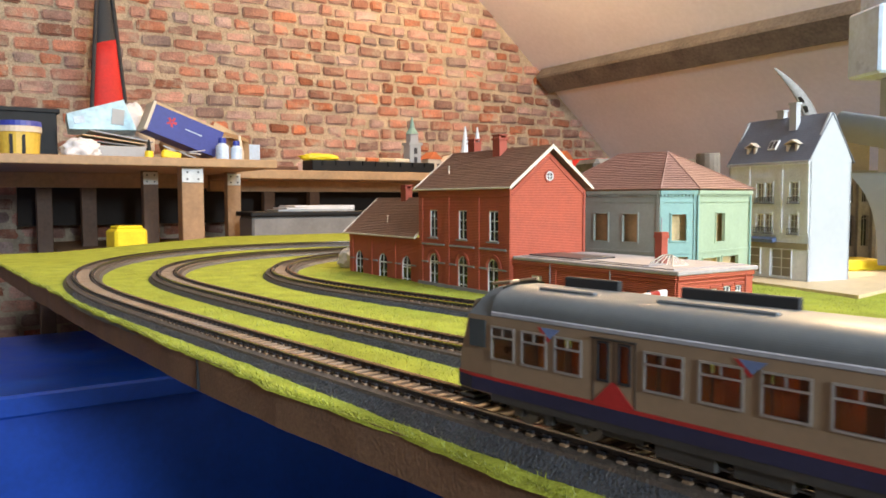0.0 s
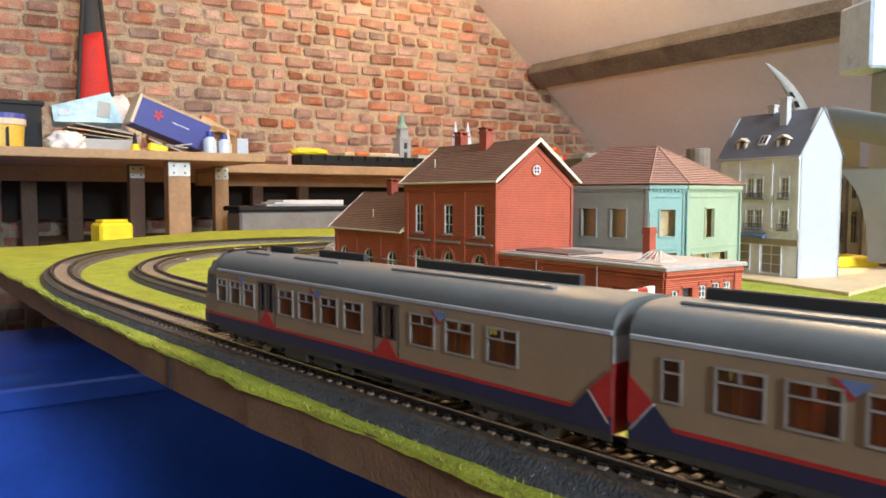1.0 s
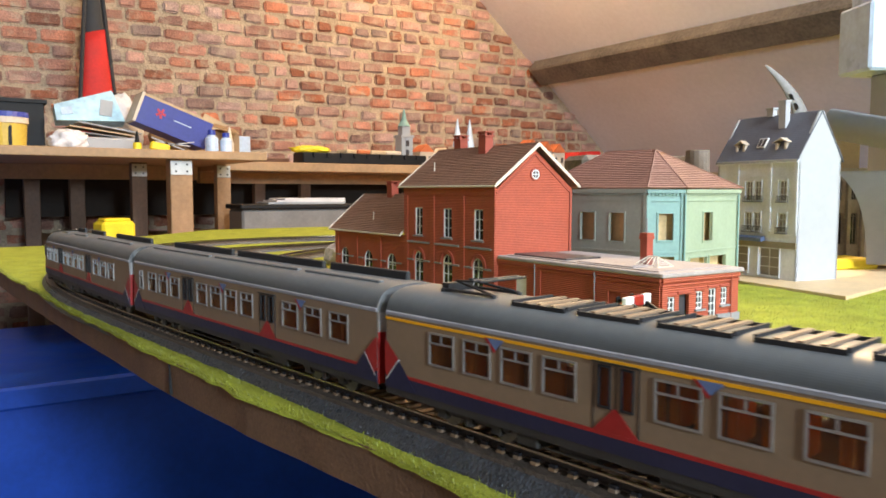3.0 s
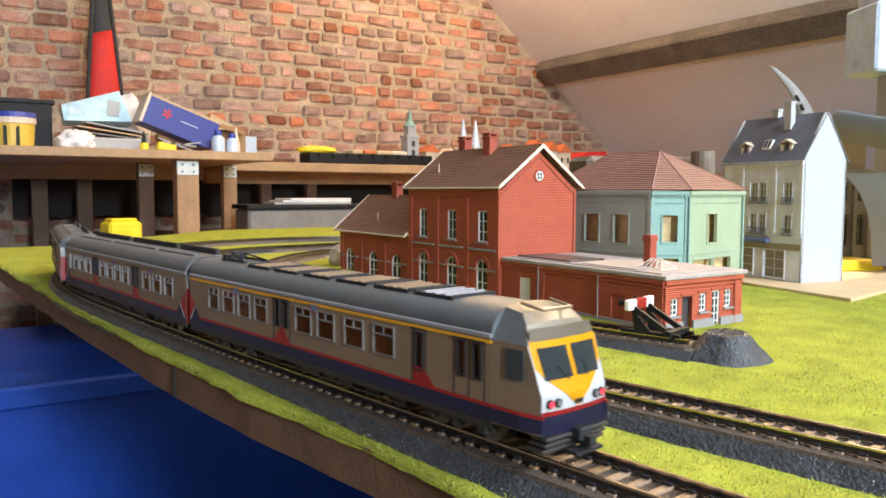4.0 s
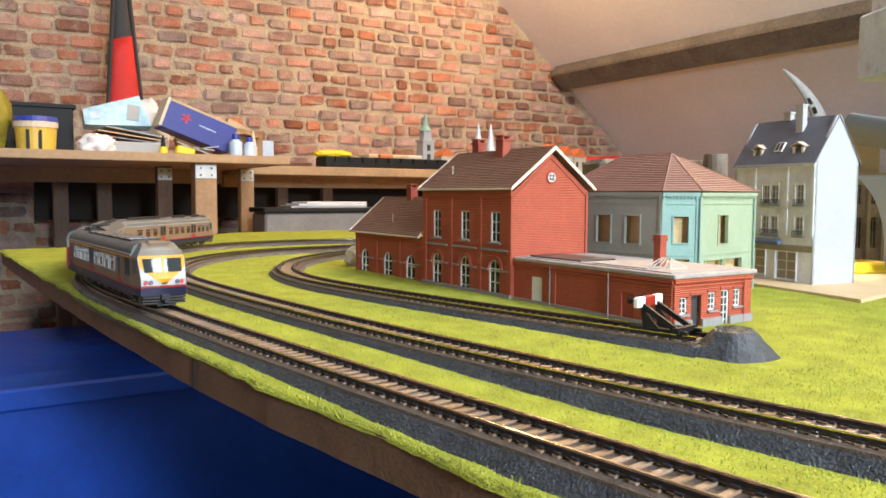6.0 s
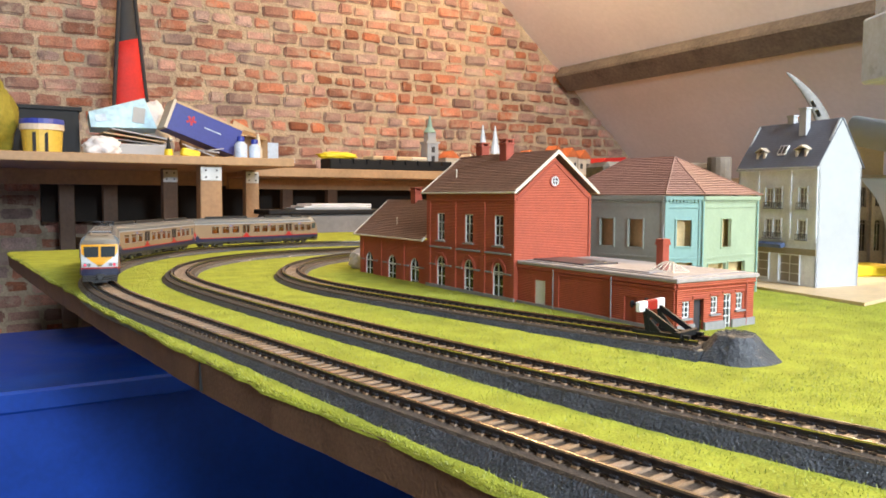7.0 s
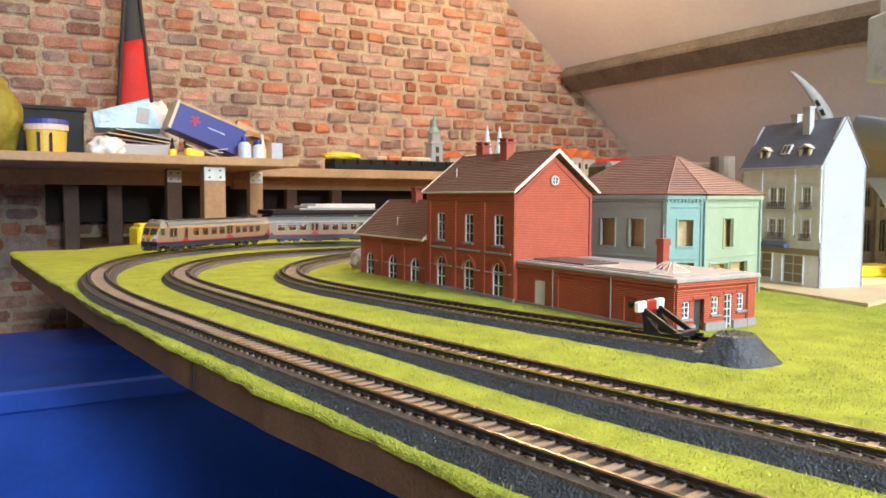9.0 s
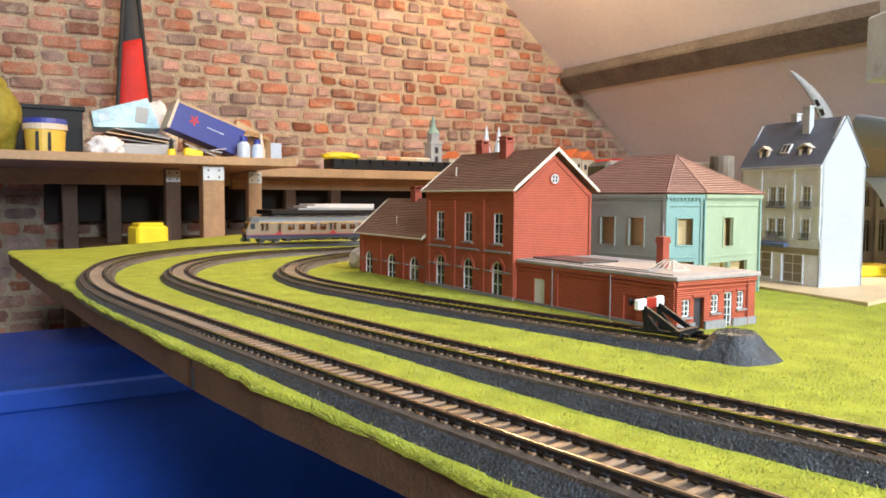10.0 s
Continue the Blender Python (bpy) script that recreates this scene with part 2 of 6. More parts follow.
def thing(name, label, category, group="", kind="", at=None):
    ob = new(name)
    ob.empty_display_size = 0.02
    if at:
        ob.matrix_world = at
    return tagged(ob, label, category, group, kind)


def box(bm, c, s, m=None, bevel=0.0):
    """A box with centre c and sizes s, turned by m about its centre."""
    t = Matrix.Translation(c) @ (m or Matrix()) @ Matrix.Diagonal((*s, 1))
    r = bmesh.ops.create_cube(bm, size=1, matrix=t)
    if bevel:
        es = list({e for v in r["verts"] for e in v.link_edges})
        bmesh.ops.bevel(bm, geom=es, offset=bevel, segments=1, affect="EDGES")
    return bm


def B(c, s, m=None, bevel=0.0):
    return box(bmesh.new(), c, s, m, bevel)


def cyl(bm, a, b, r1, r2=None, n=12):
    a, b = Vector(a), Vector(b)
    d = b - a
    t = Matrix.Translation((a + b) / 2) @ d.to_track_quat("Z", "Y").to_matrix().to_4x4()
    bmesh.ops.create_cone(bm, cap_ends=True, segments=n, radius1=r1, radius2=r1 if r2 is None else r2, depth=d.length, matrix=t)
    return bm


def prism(bm, pts, off):
    """A polygon of 3D points, extruded by the vector off."""
    off = Vector(off)
    a = [bm.verts.new(p) for p in pts]
    b = [bm.verts.new(Vector(p) + off) for p in pts]
    bm.faces.new(a)
    bm.faces.new(b[::-1])
    for i in range(len(a)):
        j = (i + 1) % len(a)
        bm.faces.new((a[i], b[i], b[j], a[j]))
    bmesh.ops.recalc_face_normals(bm, faces=bm.faces[:])
    return bm


def panel(bm, o, u, n, w, h, thick, holes):
    """A wall from o along u (w) and up (h), outward normal n, with holes (u0, u1, v0, v1, arched)."""
    o, u, n, z = Vector(o), Vector(u).normalized(), Vector(n).normalized(), Vector((0, 0, 1))
    us = sorted({0, w, *[x for q in holes for x in q[:2]]})
    vs = sorted({0, h, *[x for q in holes for x in q[2:4]]})

    def P(a, b, d=0.0):
        return o + u * a + z * b - n * d

    def quad(*p):
        bm.faces.new([bm.verts.new(x) for x in p])

    for a0, a1 in zip(us, us[1:]):
        for b0, b1 in zip(vs, vs[1:]):
            if any(q[0] <= a0 and a1 <= q[1] and q[2] <= b0 and b1 <= q[3] for q in holes):
                continue
            for d in (0, thick):
                quad(P(a0, b0, d), P(a1, b0, d), P(a1, b1, d), P(a0, b1, d))
    for e0, e1 in (((0, 0), (w, 0)), ((w, 0), (w, h)), ((w, h), (0, h)), ((0, h), (0, 0))):
        quad(P(*e0), P(*e1), P(*e1, thick), P(*e0, thick))
    for u0, u1, v0, v1, arch in holes:
        r, c = (u1 - u0) / 2, (u0 + u1) / 2
        rise = r if arch else 0
        pts = [(u0, v0), (u1, v0), (u1, v1 - rise)]
        if arch:
            arc = [(c + r * math.cos(math.pi * k / 10), v1 - r + r * math.sin(math.pi * k / 10)) for k in range(11)]
            for (x0, y0), (x1, y1) in zip(arc, arc[1:]):
                for d in (0, thick):
                    quad(P(x0, y0, d), P(x1, y1, d), P(x1, v1, d), P(x0, v1, d))
            pts = [(u0, v0), (u1, v0)] + arc
        else:
            pts.append((u0, v1))
        for (x0, y0), (x1, y1) in zip(pts, pts[1:] + pts[:1]):
            quad(P(x0, y0), P(x1, y1), P(x1, y1, thick), P(x0, y0, thick))
    return bm


def window(parent, o, u, n, hole, frame, pane, deep=0.0012, bars=(1, 2), fw=0.0009, sill=None, name="window"):
    """Frame, glazing bars, pane and sill in one opening of a panel."""
    o, u, n, z = Vector(o), Vector(u).normalized(), Vector(n).normalized(), Vector((0, 0, 1))
    u0, u1, v0, v1, arch = hole
    turn = Matrix((u, n * -1, z)).transposed().to_4x4()

    def at(a, b, d):
        return o + u * a + z * b - n * d

    bm = bmesh.new()
    w, h = u1 - u0, v1 - v0
    for a in (u0 + fw / 2, u1 - fw / 2):
        hh = h - (w / 2 if arch else 0)
        box(bm, at(a, v0 + hh / 2, deep), (fw, fw, hh), turn)
    box(bm, at((u0 + u1) / 2, v0 + fw / 2, deep), (w, fw, fw), turn)
    if arch:
        r, c = w / 2 - fw / 2, (u0 + u1) / 2
        for k in range(8):
            t0 = math.pi * (k + 0.5) / 8
            rot = Matrix.Rotation(math.pi / 2 - t0, 4, "Y")
            box(bm, at(c + r * math.cos(t0), v1 - w / 2 + r * math.sin(t0), deep), (r * 0.42, fw, fw), turn @ rot)
        box(bm, at(c, v1 - w / 2, deep), (w, fw, fw), turn)
    else:
        box(bm, at((u0 + u1) / 2, v1 - fw / 2, deep), (w, fw, fw), turn)
    for k in range(bars[0]):
        a = u0 + w * (k + 1) / (bars[0] + 1)
        box(bm, at(a, v0 + h / 2, deep), (fw * 0.7, fw * 0.8, h), turn)
    for k in range(bars[1]):
        b = v0 + h * (k + 1) / (bars[1] + 1)
        box(bm, at((u0 + u1) / 2, b, deep), (w, fw * 0.8, fw * 0.6), turn)
    win = part(name, bm, frame, parent)
    if pane:
        p = part("pane", B(at((u0 + u1) / 2, v0 + h / 2, deep + fw * 0.6), (w, 0.0003, h), turn), pane, win)
        p.visible_shadow = False
    if sill:
        part("sill", B(at((u0 + u1) / 2, v0 - 0.0006, -0.0006), (w + 0.003, 0.0026, 0.0012), turn), sill, win)
    return win


# ---------- room ----------
WALL_Y, FLOOR_Z = 2.6, -0.95


def structure(name, bm, material, label, category):
    return tagged(finish(name, bm, material), label, category, kind="structure")


structure("floor", B((0.4, 0.2, FLOOR_Z - 0.05), (6.4, 5.8, 0.1)), M["floor"], "dark brown wooden attic floorboards", "floor")
wall_north = structure("wall_north", B((0.4, WALL_Y + 0.13, 0.62), (6.4, 0.2, 3.24)), M["mortar"],
                       "old exposed brick gable wall with wide lime mortar", "wall")
structure("wall_west", B((-2.45, 0.2, 0.62), (0.1, 5.8, 3.24)), M["plainwall"], "plain plastered attic side wall", "wall")
structure("wall_south", B((0.4, -2.65, 0.62), (6.4, 0.1, 3.24)), M["plainwall"], "plain plastered attic end wall", "wall")
structure("wall_east", B((3.45, 0.2, -0.55), (0.1, 5.8, 0.9)), M["plainwall"], "low plastered knee wall under the roof slope", "wall")

# the roof slope falls towards +x: it meets the gable wall from (1.87, 1.06) down to (2.77, 0.32)
SL = (0.316 - 1.058) / (2.765 - 1.867)


def slope_z(x):
    return 1.058 + SL * (x - 1.867)


bm = bmesh.new()
prism(bm, [(0.55, -2.65, slope_z(0.55)), (3.6, -2.65, slope_z(3.6)), (3.6, -2.65, slope_z(3.6) + 0.12), (0.55, -2.65, slope_z(0.55) + 0.12)], (0, 5.35, 0))
structure("ceiling", bm, M["plaster"], "sloping off-white plastered attic ceiling", "ceiling")
structure("ceiling_flat", B((-0.95, 0.2, slope_z(0.55) + 0.06), (3.0, 5.8, 0.12)), M["plaster"], "flat off-white attic ceiling", "ceiling")

ang = math.atan(SL)
beam = thing("roof_beam", "old brown wooden purlin with pale scuffs under the ceiling", "beam", kind="structure")
bm = bmesh.new()
box(bm, (2.2476, -0.05, 0.6986), (0.12, 5.28, 0.07), Matrix.Rotation(-ang, 4, "Y"), 0.008)
for e in range(3):
    bmesh.ops.bisect_plane(bm, geom=bm.verts[:] + bm.edges[:] + bm.faces[:], plane_co=(0, -1.5 + 1.4 * e, 0), plane_no=(0, 1, 0.1))
part("timber", bm, M["beam"], beam)

# ---------- model board ----------


def mat_z(y):
    """The grass mat dips a little towards the near end."""
    f = min(max((y + 0.32) / 0.24, 0), 1)
    return 0.0017 + 0.0026 * f * f * (3 - 2 * f)


def edge_x(y):
    """The long edge of the board on the aisle side; its unseen near end is kept straight to shade the cabinet."""
    if y < -0.5:
        return edge_x(-0.5)
    x = -0.2885 - 0.085 * y + 0.028 * y * y + (0.058 * (-0.1 - y) if y < -0.1 else 0)
    return x if y < 0.87 else -0.25 + (y - 0.87) * 1.04


def ragged(y, a=0.0035):
    return a * (noise.noise((y * 14, 3.1, 0)) + 0.6 * noise.noise((y * 45, 7.7, 0)) + 0.3 * noise.noise((y * 150, 1.7, 0)))


bm = bmesh.new()
ys = [-1.55 + 0.02 * i for i in range(142)]
sec = []
for y in ys:
    x = edge_x(y) + 0.0015 + 0.4 * ragged(y)
    sec.append([bm.verts.new(p) for p in ((x, y, mat_z(y) - 0.0015), (1.7, y, mat_z(y) - 0.0015), (1.7, y, -0.0170), (x + 0.0015, y, -0.0170))])
for a, b in zip(sec, sec[1:]):
    for i in range(4):
        j = (i + 1) % 4
        bm.faces.new((a[i], a[j], b[j], b[i]))
bm.faces.new(sec[0])
bm.faces.new(sec[-1][::-1])
bmesh.ops.recalc_face_normals(bm, faces=bm.faces[:])
board = thing("layout_board", "brown fibreboard baseboard of the model railway", "baseboard")
part("panel", bm, M["fibreboard"], board)
xj = edge_x(-0.083) + 0.0015 + 0.4 * ragged(-0.083)
part("joint", B((xj + 0.0008, -0.083, -0.0075), (0.0022, 0.0008, 0.0165)), M["black"], board, "narrow dark joint between two boards")
for x, y in ((0.7, -0.8), (1.5, -0.8), (0.9, 1.1), (1.5, 1.1)):
    part("leg", B((x, y, (FLOOR_Z - 0.0170) / 2), (0.06, 0.06, -FLOOR_Z - 0.0170)), M["post"], board)

bm = bmesh.new()
rows = []
frs = [0, 0.0015, 0.004, 0.009, 0.016, 0.025] + [0.037 + 0.0125 * i for i in range(40)] + [0.6, 0.75, 0.95, 1.2, 1.6]
for i in range(712):
    y = -1.53 + 0.0039 * i
    x0 = edge_x(y) + ragged(y)
    row = []
    for k, d in enumerate(frs):
        x = min(x0 + d, 1.69)
        z = mat_z(y) + 0.0004 * noise.noise((x * 60, y * 60, 0)) + 0.0003 * noise.noise((x * 190, y * 190, 4))
        row.append(bm.verts.new((x, y, z - (0.0026 if k == 0 else 0.0008 if k == 1 else 0))))
    rows.append(row)
for a, b in zip(rows, rows[1:]):
    for i in range(len(frs) - 1):
        bm.faces.new((a[i], a[i + 1], b[i + 1], b[i]))
ground = tagged(finish("ground", bm, M["grass"], smooth=True), "bright yellow-green static grass mat with a ragged edge", "grass mat", kind="structure")

# ---------- tracks ----------
DS, START = 0.003, -0.75
TRACKS = {"front": (-0.1555, 0.1832, -0.0863, 0.8044, 1.6781, 2.9809, 1.80), "middle": (-0.0372, 0.3097, -0.2712, 0.9376, 0.4678, 3.7923, 1.42),
          "inner": (0.1474, 0.4429, -0.3439, 0.8793, 0.3276, -0.2161, 1.42)}
RAIL_Z, GAUGE = 0.0126, 0.0165


def centre_line(q, end):
    """Points and headings every DS metres from START; a gentle lead, then a curve that tightens, then straight on."""
    x, th, k0, s1, r, g, s_end = q
    p, h, fwd = Vector((x, -0.7)), th, []
    s = 0.0
    while s < end:
        w = min(max((s - s1) / 0.12 + 0.5, 0), 1)
        k = -k0 * (1 - w) + w * (1 / r + g * max(s - s1, 0))
        if s > s_end:
            k = 0
        fwd.append((p.copy(), h))
        h -= k * DS
        p = p + DS * Vector((-math.sin(h), math.cos(h)))
        s += DS
    back, p, h = [], Vector((x, -0.7)), th
    for _ in range(round(-START / DS)):
        h = h - k0 * DS * 0.5
        p = p - DS * Vector((-math.sin(h), math.cos(h)))
        back.append((p.copy(), h))
    return back[::-1] + fwd


LINES = {k: centre_line(q, 3.1 if k == "front" else 2.4) for k, q in TRACKS.items()}


def on_line(line, s):
    i = min(max((s - START) / DS, 0), len(line) - 1.001)
    j, f = int(i), i - int(i)
    return line[j][0].lerp(line[j + 1][0], f), line[j][1] * (1 - f) + line[j + 1][1] * f


def sweep(bm, line, s0, s1, profile, step=0.009, wob=0.0):
    """Sweeps a closed profile of (across, up) along a line; wob: unevenness of the outer points."""
    n = max(int((s1 - s0) / step), 2)
    prev = None
    for i in range(n + 1):
        s = s0 + (s1 - s0) * i / n
        p, h = on_line(line, s)
        side = Vector((math.cos(h), math.sin(h)))
        ring = []
        for k, (a, z) in enumerate(profile):
            a2 = a * (1 + wob * noise.noise((s * 30, k * 5.0, a * 40)))
            ring.append(bm.verts.new((p.x + side.x * a2, p.y + side.y * a2, z)))
        if prev:
            m = len(ring)
            for k in range(m):
                bm.faces.new((prev[k], prev[(k + 1) % m], ring[(k + 1) % m], ring[k]))
        else:
            bm.faces.new(ring[::-1])
        prev = ring
    bm.faces.new(prev)
    return bm


def sleeper_mesh():
    bm = bmesh.new()
    box(bm, (0, 0, 0.0086), (0.0222, 0.0030, 0.0020), None, 0.0003)
    for a in (-GAUGE / 2, GAUGE / 2):
        for d in (-0.0017, 0.0017):
            box(bm, (a + d, 0, 0.0102), (0.0015, 0.0028, 0.0011), None, 0.0002)
    me = bpy.data.meshes.new("sleeper")
    bm.to_mesh(me)
    bm.free()
    me.materials.append(M["sleeper"])
    me.materials.append(M["chair"])
    for f in me.polygons:
        f.material_index = 1 if f.center.z > 0.00975 and abs(f.center.x) < 0.0125 else 0
    return me


SLEEPER = sleeper_mesh()


def make_track(key, label, s0, s1, near0, near1):
    line = LINES[key]
    t = thing("railway_track", label, "track", "model railway tracks")
    bm = bmesh.new()
    sweep(bm, line, s0 - 0.004, s1, [(-0.0225, -0.001), (-0.0210, 0.001), (-0.0156, 0.0075), (0.0156, 0.0075), (0.0210, 0.001), (0.0225, -0.001)], 0.006, 0.035)
    bmesh.ops.recalc_face_normals(bm, faces=bm.faces[:])
    part("roadbed", bm, M["foam"], t, "black granular foam ballast")
    bm = bmesh.new()
    sweep(bm, line, s0, s1, [(-0.0155, 0.0074), (-0.0150, 0.0088), (0.0150, 0.0088), (0.0155, 0.0074)])
    bmesh.ops.recalc_face_normals(bm, faces=bm.faces[:])
    part("infill", bm, M["infill"], t, "brown weathered ballast between the sleepers")
    for sgn in (-1, 1):
        bm = bmesh.new()
        g = sgn * (GAUGE / 2 + 0.0004)
        sweep(bm, line, s0, s1, [(g - 0.0011, 0.0096), (g - 0.0011, 0.0100), (g - 0.0004, 0.0103), (g - 0.0004, 0.0118), (g + 0.0004, 0.0118), (g + 0.0004, 0.0103), (g + 0.0011, 0.0100), (g + 0.0011, 0.0096)])
        bmesh.ops.recalc_face_normals(bm, faces=bm.faces[:])
        rail = part("rail", bm, M["railside"], t)
        bm = bmesh.new()
        sweep(bm, line, s0, s1, [(g - 0.00055, 0.0118), (g - 0.00055, 0.0125), (g + 0.00055, 0.0125), (g + 0.00055, 0.0118)])
        bmesh.ops.recalc_face_normals(bm, faces=bm.faces[:])
        part("railhead", bm, M["rail"], rail, "shiny rail head")
    far = bmesh.new()
    s, n = s0 + 0.003, 0
    while s < s1 - 0.003:
        p, h = on_line(line, s)
        m = Matrix.Translation((p.x, p.y, 0)) @ Matrix.Rotation(h, 4, "Z")
        if near0 < s < near1:
            ob = new("sleeper", SLEEPER)
            ob.parent = t
            ob.matrix_local = m
            n += 1
        else:
            box(far, m @ Vector((0, 0, 0.0086)), (0.0222, 0.0030, 0.0020), Matrix.Rotation(h, 4, "Z"))
        s += 0.0072
    tagged(part("far_sleepers", far, M["sleeper_far"], t), kind="stuff")
    return t


make_track("front", "outer model railway track on black foam ballast along the board edge", -0.74, 3.05, 0.28, 1.15)
make_track("middle", "middle model railway track on black foam ballast between grass strips", -0.74, 2.3, 0.30, 1.2)
make_track("inner", "siding track in front of the station ending at a buffer stop", 0.512, 2.3, 0.512, 1.1)


# ---------- grass fibres and ballast grains ----------
pts = {k: np.array([(p.x, p.y) for p, h in v]) for k, v in LINES.items()}
allp = np.concatenate([pts["front"], pts["middle"], pts["inner"][int((0.474 - START) / DS):]])
rng = np.random.default_rng(5)


def scatter(n, x0, x1, y0, y1):
    xy = np.stack([rng.uniform(x0, x1, n), rng.uniform(y0, y1, n)], 1)
    keep = np.ones(n, bool)
    for c in range(0, n, 4000):
        d = ((xy[c:c + 4000, None] - allp[None, ::4]) ** 2).sum(-1).min(1)
        keep[c:c + 4000] = d > 0.0200 ** 2
    return xy[keep]


verts, faces = [], []
for n, x0, x1, y0, y1 in ((36000, -0.30, 0.0, -0.46, 0.1), (12000, -0.34, 0.0, 0.1, 0.6), (22000, -0.06, 0.30, -0.46, 0.0)):
    for x, y in scatter(n, x0, x1, y0, y1):
        e = edge_x(y) + ragged(y)
        if x < e + 0.0005 or (-0.001 < x < 0.089 and -0.17 < y < 0.32):
            continue
        a, hgt, lean = rng.uniform(0, 6.28), rng.uniform(0.0007, 0.0016), rng.uniform(0.2, 1.1)
        w = 0.00022
        dx, dy = math.cos(a), math.sin(a)
        i = len(verts)
        verts += [(x - dy * w, y + dx * w, mat_z(y) - 0.0002), (x + dy * w, y - dx * w, mat_z(y) - 0.0002), (x + dx * lean * hgt, y + dy * lean * hgt, mat_z(y) + hgt)]
        faces.append((i, i + 1, i + 2))
for k in range(15000):
    y = rng.uniform(-0.46, 0.75)
    x = edge_x(y) + ragged(y) + rng.uniform(-0.0004, 0.005)
    a, hgt = rng.uniform(2.2, 4.1), rng.uniform(0.0008, 0.0023)
    dx, dy, w = math.cos(a), math.sin(a), 0.00020
    i = len(verts)
    verts += [(x - dy * w, y + dx * w, mat_z(y) - 0.001), (x + dy * w, y - dx * w, mat_z(y) - 0.001), (x + dx * hgt, y + dy * hgt, mat_z(y) + rng.uniform(-0.0014, 0.0010))]
    faces.append((i, i + 1, i + 2))
me = bpy.data.meshes.new("grass_fibres")
me.from_pydata(verts, [], faces)
me.materials.append(M["blade"])
tagged(new("grass_fibres", me), "short yellow-green static grass fibres on the mat", "grass", kind="stuff")

verts, faces = [], []
tet = np.array([(0, 0, 1), (0.94, 0, -0.33), (-0.47, 0.82, -0.33), (-0.47, -0.82, -0.33)])


def grains(line, s0, s1, n, size):
    for _ in range(n):
        s = rng.uniform(s0, s1)
        p, h = on_line(line, s)
        a = rng.choice((-1, 1)) * rng.uniform(0.0151, 0.0208)
        z = 0.0075 if abs(a) < 0.0156 else 0.0075 - (abs(a) - 0.0156) / 0.0054 * 0.0065
        q = Euler(rng.uniform(0, 6.28, 3)).to_matrix()
        r = rng.uniform(0.5, 1.1) * size
        i = len(verts)
        for v in tet:
            w = q @ Vector(v) * r
            verts.append((p.x + math.cos(h) * a + w.x, p.y + math.sin(h) * a + w.y, z + w.z))
        faces.extend([(i, i + 1, i + 2), (i, i + 2, i + 3), (i, i + 3, i + 1), (i + 1, i + 3, i + 2)])


grains(LINES["front"], 0.28, 0.95, 6000, 0.0005)
grains(LINES["middle"], 0.28, 0.8, 3500, 0.0005)
grains(LINES["inner"], 0.53, 0.8, 3500, 0.0005)
# the heap of ballast behind the buffer stop
bm = bmesh.new()
hx, hy = -0.0195, -0.2330
ringp = []
NR, NA = 12, 40
for i in range(NR + 1):
    f = i / NR
    ring = []
    for k in range(NA):
        a = 6.2832 * k / NA
        rx, ry = 0.0275, 0.0265
        wob = 1 + 0.10 * noise.noise((math.cos(a) * 2, math.sin(a) * 2, 1)) + 0.03 * noise.noise((math.cos(a) * 9, math.sin(a) * 9, f * 5))
        z = 0.0170 * (1 - max(f - 0.40, 0) / 0.60) ** 1.1 + 0.0008 * noise.noise((math.cos(a) * f * 12, math.sin(a) * f * 12, 2)) - 0.0006
        ring.append(bm.verts.new((hx + rx * f * wob * math.cos(a), hy + ry * f * wob * math.sin(a), z)))
    ringp.append(ring)
for a, b in zip(ringp, ringp[1:]):
    for k in range(NA):
        j = (k + 1) % NA
        bm.faces.new((a[k], a[j], b[j], b[k]))
bmesh.ops.remove_doubles(bm, verts=bm.verts[:], dist=1e-5)
bmesh.ops.recalc_face_normals(bm, faces=bm.faces[:])
heap = tagged(finish("ballast_heap", bm, M["foam"]), "heap of dark grey ballast at the end of the siding", "ballast heap")
for _ in range(1800):
    f, a = math.sqrt(rng.uniform(0, 1)), rng.uniform(0, 6.28)
    z = 0.0170 * (1 - max(f - 0.40, 0) / 0.60) ** 1.1
    q = Euler(rng.uniform(0, 6.28, 3)).to_matrix()
    i = len(verts)
    for v in tet:
        w = q @ Vector(v) * 0.0004
        verts.append((hx + 0.0262 * f * math.cos(a) + w.x, hy + 0.0242 * f * math.sin(a) + w.y, z + w.z))
    faces.extend([(i, i + 1, i + 2), (i, i + 2, i + 3), (i, i + 3, i + 1), (i + 1, i + 3, i + 2)])
me = bpy.data.meshes.new("ballast_grains")
me.from_pydata(verts, [], faces)
me.materials.append(M["gravel"])
tagged(new("ballast_grains", me), "loose glinting dark grains on the ballast shoulders", "ballast", kind="stuff")


